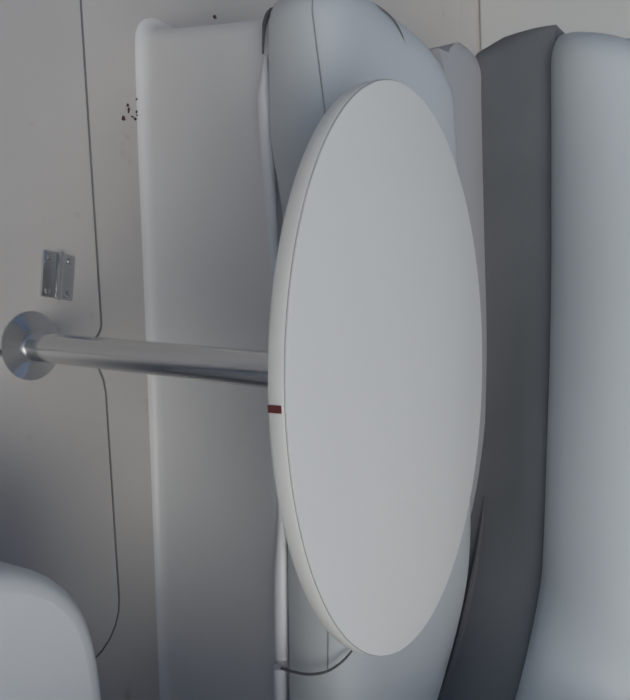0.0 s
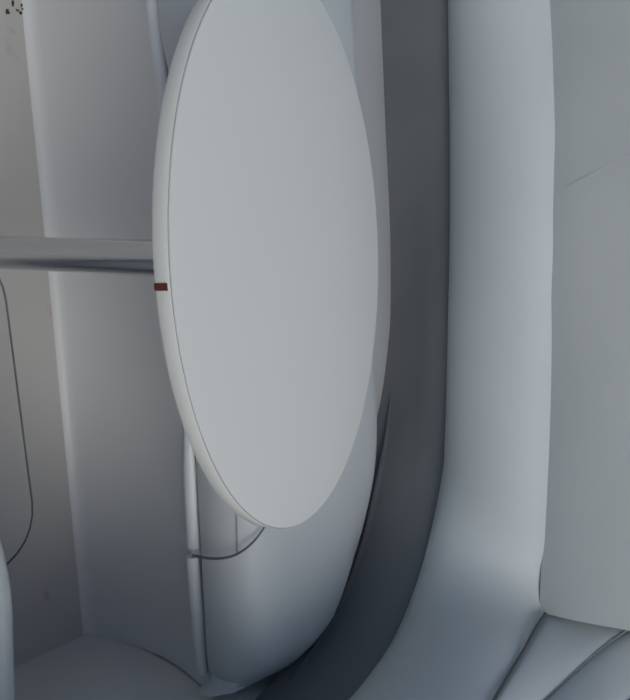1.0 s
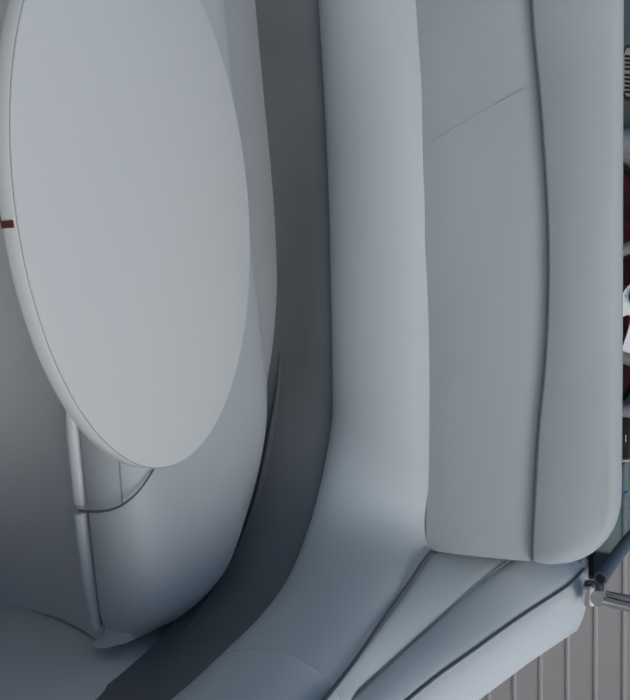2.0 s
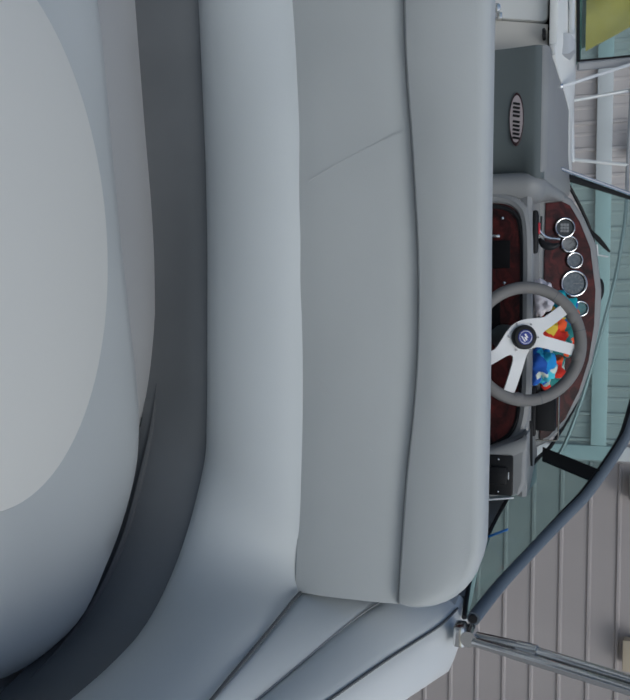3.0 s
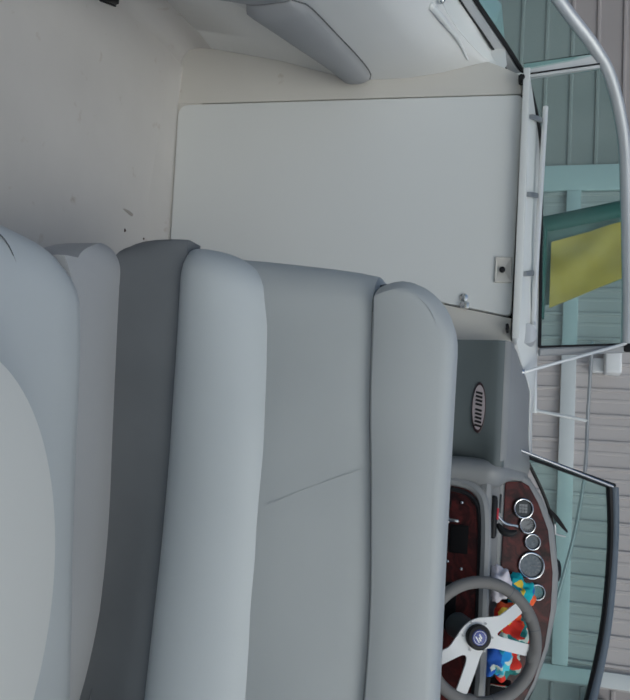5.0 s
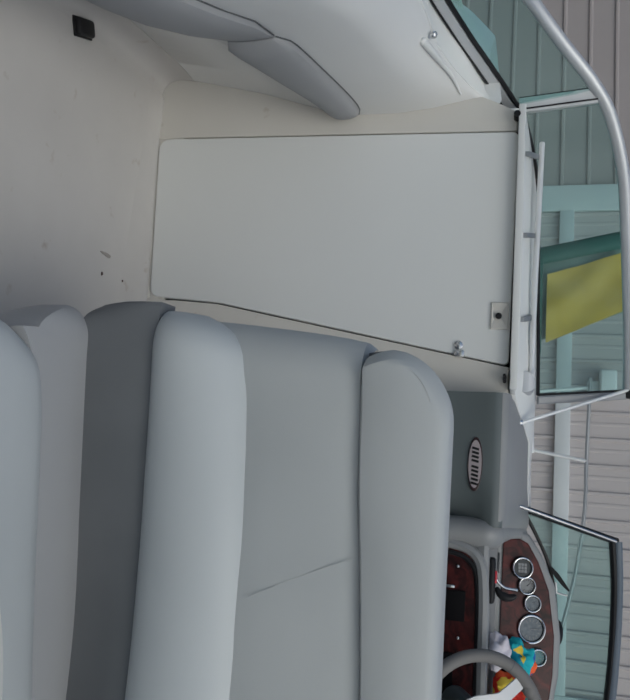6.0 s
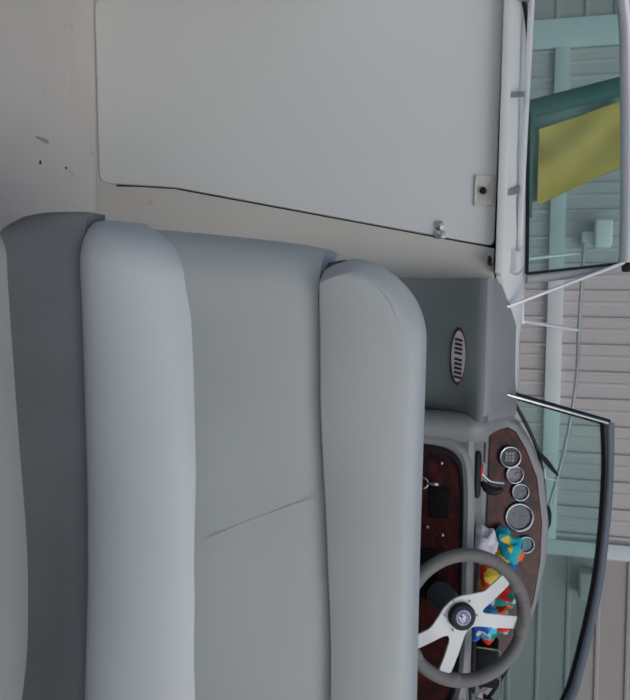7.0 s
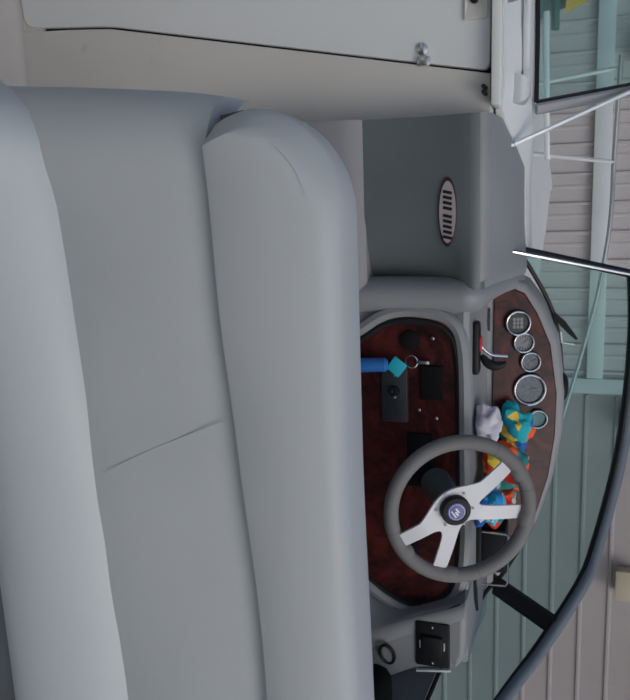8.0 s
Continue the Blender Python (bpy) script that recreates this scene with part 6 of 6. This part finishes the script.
def windscreen(side):
    tops, lows = (WS_TOP, WS_LOW) if side > 0 else (mirror(WS_TOP), mirror(WS_LOW))
    if side < 0:
        tops = [(-0.922, 0.60, 1.418), (-1.08, 0.60, 1.419), (-1.26, 0.58, 1.413), (-1.45, 0.55, 1.402), (-1.64, 0.50, 1.385), (-1.81, 0.42, 1.335), (-1.90, 0.35, 1.27), (-1.97, 0.25, 1.18), (-2.03, 0.1, 1.08), (-2.06, -0.15, 0.96), (-2.06, -0.38, 0.90)]
        lows = [(-0.872, 0.45, 1.131), (-1.05, 0.50, 1.128), (-1.2, 0.515, 1.124), (-1.35, 0.51, 1.121), (-1.60, 0.46, 1.111), (-1.80, 0.415, 1.066), (-1.85, 0.335, 1.02), (-1.90, 0.225, 0.957), (-1.96, 0.115, 0.886), (-2.0, -0.1, 0.81), (-2.02, -0.375, 0.78)]
    t = thing("windscreen", (-0.05 if side > 0 else -1.3, 0.45, 1.0), "green tinted curved windscreen with a blue-grey top rail" if side > 0 else "green tinted curved windscreen with an aluminium frame", "windscreen", "windscreens")
    a, b = curve(tops, 6), curve(lows, 6)
    cut = 34 if side > 0 else 33
    for i0, i1 in ((0, cut), (cut, len(a) - 1)):
        g = part("pane", strip([p.lerp(q, 0.02) for p, q in zip(a, b)][i0:i1 + 1], [q.lerp(p, 0.02) for p, q in zip(a, b)][i0:i1 + 1], 0.004), GLASS, t, "green tinted glass")
        g.visible_shadow = False
    part("top_rail", tube(a, 0.0155 if side > 0 else 0.021, 12), RUBBER if side > 0 else ALU, t, "soft blue-grey rail" if side > 0 else "aluminium rail")
    part("bottom_gasket", tube([q + Vector((0, -0.004, 0)) for q in b], 0.006 if side > 0 else 0.0065, 6), BLACK, t, "black gasket")
    part("corner_post", loft([[p + Vector((dx, dy, 0)) for dx, dy in ((-0.022 * side, 0.0), (0.02 * side, -0.02), (0.024 * side, 0.0), (-0.02 * side, 0.02))] for p in (b[cut], b[cut].lerp(a[cut], 0.5), a[cut])]), BLACK if side > 0 else ALU, t, "dark corner post" if side > 0 else "aluminium corner post")
    if side < 0:
        # aluminium foot rail of the side pane, dark gasket beside the post
        foot = b[cut:]
        part("foot_rail", loft([[q + Vector((0.012, -0.006, -0.006)), q + Vector((0.012, -0.008, -0.040)), q + Vector((-0.012, 0.01, -0.046)), q + Vector((-0.012, 0.01, -0.004))] for q in foot]), ALU, t, "aluminium foot rail")
        part("foot_gasket", tube([q + Vector((0.008, -0.008, 0.002)) for q in foot], 0.008, 8), BLACK, t, "black gasket")
        part("sill_gasket", tube([q + Vector((0.013, -0.008, -0.043)) for q in foot], 0.0035, 6), BLACK, t, "black gasket")
        for dx, dy, r in ((-0.024, 0.0, 0.007), (0.024, -0.02, 0.003)):
            part("post_gasket", tube([b[cut] + Vector((dx, dy - 0.006, 0)), a[cut] + Vector((dx, dy - 0.006, -0.012))], r, 8), BLACK, t, "black gasket")
    part("end_frame", tube([b[0], a[0]], 0.0115 if side > 0 else 0.0045, 8), BLACK, t, "black end frame")
    if side > 0:
        part("inner_gasket", tube([p.lerp(q, 0.055) + Vector((0, -0.004, 0)) for p, q in zip(a, b)], 0.011, 8), BLACK, t, "black gasket")
    else:
        part("end_rail", tube([b[0] + Vector((0.018, -0.004, 0)), a[0] + Vector((0.018, -0.004, -0.01))], 0.0135, 8, flat=0.6), PAD_GREY, t, "dull grey end rail")
        part("rail_cap", rbox(a[0] + Vector((0.012, 0, 0)), (0.03, 0.03, 0.034), 0.008, 3), BLACK, t, "black end cap")
    # stay from the deck to the free top corner
    s0 = Vector((-0.519, 0.36, 1.0855)) if side > 0 else Vector((-0.77, 0.36, 1.0865))
    part("stay", tube([s0, a[0] + Vector((0, -0.012, -0.005))], 0.0055, 8), STEEL_SKY_SHEEN if side < 0 else STEEL, t, "steel stay")
    part("stay_foot", lathe([(0, 0), (0.011, 0), (0.009, 0.008), (0, 0.01)], pose(s0.x, s0.y, s0.z - 0.006), 12), STEEL, t)


def rails():
    t = thing("grab_rail", (-1.3, 0.36, 1.045), "stainless steel grab rail above the cabin door", "grab rail")
    pts = curve([(-1.71, 0.40, 1.122), (-1.5, 0.40, 1.118), (-1.2, 0.395, 1.112), (-0.97, 0.39, 1.11), (-0.93, 0.385, 1.112), (-0.905, 0.376, 1.108), (-0.892, 0.372, 1.098)], 6)
    part("rail", tube(pts, 0.0095, 10), STEEL_SKY_SHEEN, t)
    part("rail_foot", loft([[Vector((-0.892 + dx * w, 0.372 + dy * w, z)) for dx, dy in ((-0.034, -0.03), (0.03, -0.03), (0.034, 0.03), (-0.03, 0.03))] for w, z in ((1.0, 1.06), (1.0, 1.098), (0.85, 1.110), (0.4, 1.122))]), ALU, t, "cast foot of the rail")
    for x, z in ((-1.66, 1.118), (-1.385, 1.113), (-1.113, 1.108)):
        part("bracket", loft([[Vector((x + dx + 0.34 * (0.40 - y), y, zz)) for dx in (-0.008, 0.008) for zz in ((z, z - 0.012) if dx < 0 else (z - 0.012, z))] for y, z in ((0.40, z - 0.002), (0.36, 1.104), (0.325, 1.093), (0.304, 1.083))]), DULL_STEEL, t)
    # bow rail seen through the gap between the screens
    b = thing("bow_rail", (-0.75, 1.5, 1.05), "thin stainless steel bow rail on the foredeck", "bow rail")
    part("top_bar", tube(curve([(-1.12, 1.5, 1.358), (-0.755, 1.52, 1.348), (-0.62, 1.51, 1.346), (-0.479, 1.5, 1.337), (-0.262, 1.5, 1.306), (-0.053, 1.5, 1.26), (0.112, 1.5, 1.22), (0.3, 1.5, 1.17), (0.5, 1.5, 1.10), (0.56, 1.5, 1.05)], 6), 0.008, 8), DULL_STEEL, b)
    part("lower_bar", tube(curve([(-1.29, 1.5, 1.103), (-1.0, 1.5, 1.110), (-0.775, 1.5, 1.117)], 4), 0.0115, 10), STEEL_SKY_SHEEN, b)
    for x0, x1 in ((-0.80, -0.755), (-1.04, -1.08)):
        part("stanchion", tube([(x0, 1.5 if -1.3 < x0 < 0 else 1.2, 1.04), (x1, 1.52 if -1.3 < x0 < 0 else 1.25, 1.35)], 0.008, 8), STEEL_SKY_SHEEN, b)


def bimini():
    t = thing("canopy_frame", (0.648, -0.466, 0.89), "folded stainless steel canopy frame on the coaming", "canopy frame")
    part("mount", rbox((0.645, -0.466, 0.908), (0.045, 0.05, 0.026), 0.006), STEEL, t)
    part("clamp", lathe([(0, -0.026), (0.017, -0.026), (0.019, 0), (0.017, 0.026), (0, 0.026)], pose(0.646, -0.466, 0.928, 90), 18), STEEL, t, "chrome clamp")
    for dx, dy in ((0, 0), (0.022, 0.004), (0.011, -0.02)):
        part("tube", tube([(0.646 + dx * 0.4, -0.466 + dy, 0.94), (0.640 + dx, -0.50 + dy, 1.02), (0.656 + dx, -0.55 + dy, 1.225), (0.70 + dx, -0.70 + dy, 1.75)], 0.0105, 10), STEEL, t)
    part("joint", tube([(0.644, -0.503, 1.03), (0.646, -0.512, 1.07)], 0.016, 10), STEEL, t)


def beyond():
    """Yellow tarpaulin over a rack on the foredeck, seen through the port glass."""
    t = thing("tarp_bundle", (-1.5, 1.62, 1.05), "yellow tarpaulin stretched over a dark green frame", "tarpaulin")
    sheet = []
    for i in range(13):
        f = i / 12
        row = []
        for j in range(9):
            g = j / 8
            a = Vector((-1.63, 1.6, 1.165)).lerp(Vector((-1.735, 1.6, 1.50)), g)
            b = Vector((-1.30, 1.6, 1.165)).lerp(Vector((-1.455, 1.6, 1.50)), g)
            q = a.lerp(b, f)
            row.append(q + Vector((0, 0.006 * math.sin(7 * f + 5 * g) + wob((f * 3, g * 3, 0), 1, 0.012), 0)))
        sheet.append(row + [p + Vector((0, 0.012, 0)) for p in reversed(row)])
    part("tarp", loft(sheet), YELLOW, t, "yellow tarpaulin")
    canvas = []
    for i in range(17):
        f = i / 16
        row = [Vector((-1.71, 1.632, 1.06)).lerp(Vector((-1.79, 1.632, 1.52)), g).lerp(Vector((-1.285, 1.632, 1.06)).lerp(Vector((-1.462, 1.632, 1.52)), g), f) + Vector((0, wob((f * 4, g * 2, 3), 1, 0.012), 0)) for g in [j / 8 for j in range(9)]]
        canvas.append(row + [p + Vector((0, 0.006, 0)) for p in reversed(row)])
    part("canvas", loft(canvas), CANVAS, t, "grey-green canvas behind the yellow sheet")
    for a, b, r in (((-1.70, 1.6, 1.04), (-1.80, 1.6, 1.50), 0.042), ((-1.70, 1.6, 1.13), (-1.245, 1.6, 1.13), 0.026)):
        part("frame_bar", tube([a, b], r, 10, flat=0.6), TEAL, t, "dark green frame bar")


def building():
    """Metal-clad building ahead of the boat: upright sheets between two fields of level boards."""
    w = solo("wall_building", span(-10, 9, WALL_Y + 0.03, WALL_Y + 0.2, -1.4, 4.2, 0.0), SIDING, "taupe metal wall of the building ahead", "wall", "structure", smooth=0)
    o = ORIGIN[w]
    up, lap = rib_panel(0.26, 5.5), lap_panel(3.0, 0.27)
    x = -3.68
    while x < 1.16:
        ob = new("siding_panel", up)
        ob.parent = w
        ob.location = Vector((x, WALL_Y, -1.38)) - o
        x += 0.26
    for x0 in (1.24, 4.24, -6.965, -9.965):
        for i in range(20):
            ob = new("siding_panel", lap)
            ob.parent = w
            ob.location = Vector((x0, WALL_Y, -1.38 + 0.27 * i)) - o
    for nm, bx in (("corner_trim", (1.075, 1.215, WALL_Y - 0.05, WALL_Y + 0.03, -1.38, 4.2)), ("corner_trim", (-3.965, -3.68, WALL_Y - 0.05, WALL_Y + 0.03, -1.38, 4.2)), ("level_trim", (-3.68, 1.07, WALL_Y - 0.06, WALL_Y + 0.03, 1.33, 1.475))):
        ob = solo("trim", span(*bx, 0.006), TRIM_GREEN, "pale green metal trim on the building", "trim", "structure")
    lamp_box(-1.87, 1.735, "wall lamps")
    lamp_box(1.43, 1.69, "wall lamps", False)
    t = thing("meter_box", (3.05, WALL_Y - 0.02, 1.66), "tan metal box on the siding", "box")
    part("box_body", span(2.93, 3.2, WALL_Y - 0.16, WALL_Y - 0.018, 1.67, 1.83, 0.012), TAN, t)
    part("box_lid", span(2.915, 3.215, WALL_Y - 0.18, WALL_Y - 0.16, 1.655, 1.845, 0.006), TAN, t)


TAN = surface("tan_painted_metal", (0.42, 0.36, 0.27), (0.48, 0.41, 0.31), 0.5, bump=0.05)
CANVAS = surface("grey_green_canvas", (0.22, 0.30, 0.28), (0.28, 0.37, 0.345), 0.85, scale=5, grain=120, bump=0.3)
TEAL = surface("dark_green_paint", (0.03, 0.10, 0.085), (0.04, 0.13, 0.11), 0.5, bump=0.05)

# ---- build ----
ground()
hull()
floor()
deck()
bulkhead()
port_side()
unseen_transom()
port_foot()
stains()
seat()
foot_of_back()
backrest()
side_backrest()
table()
dash()
badge()
steering_wheel()
helm_clutter()
windscreen(1)
windscreen(-1)
rails()
bimini()
beyond()
building()
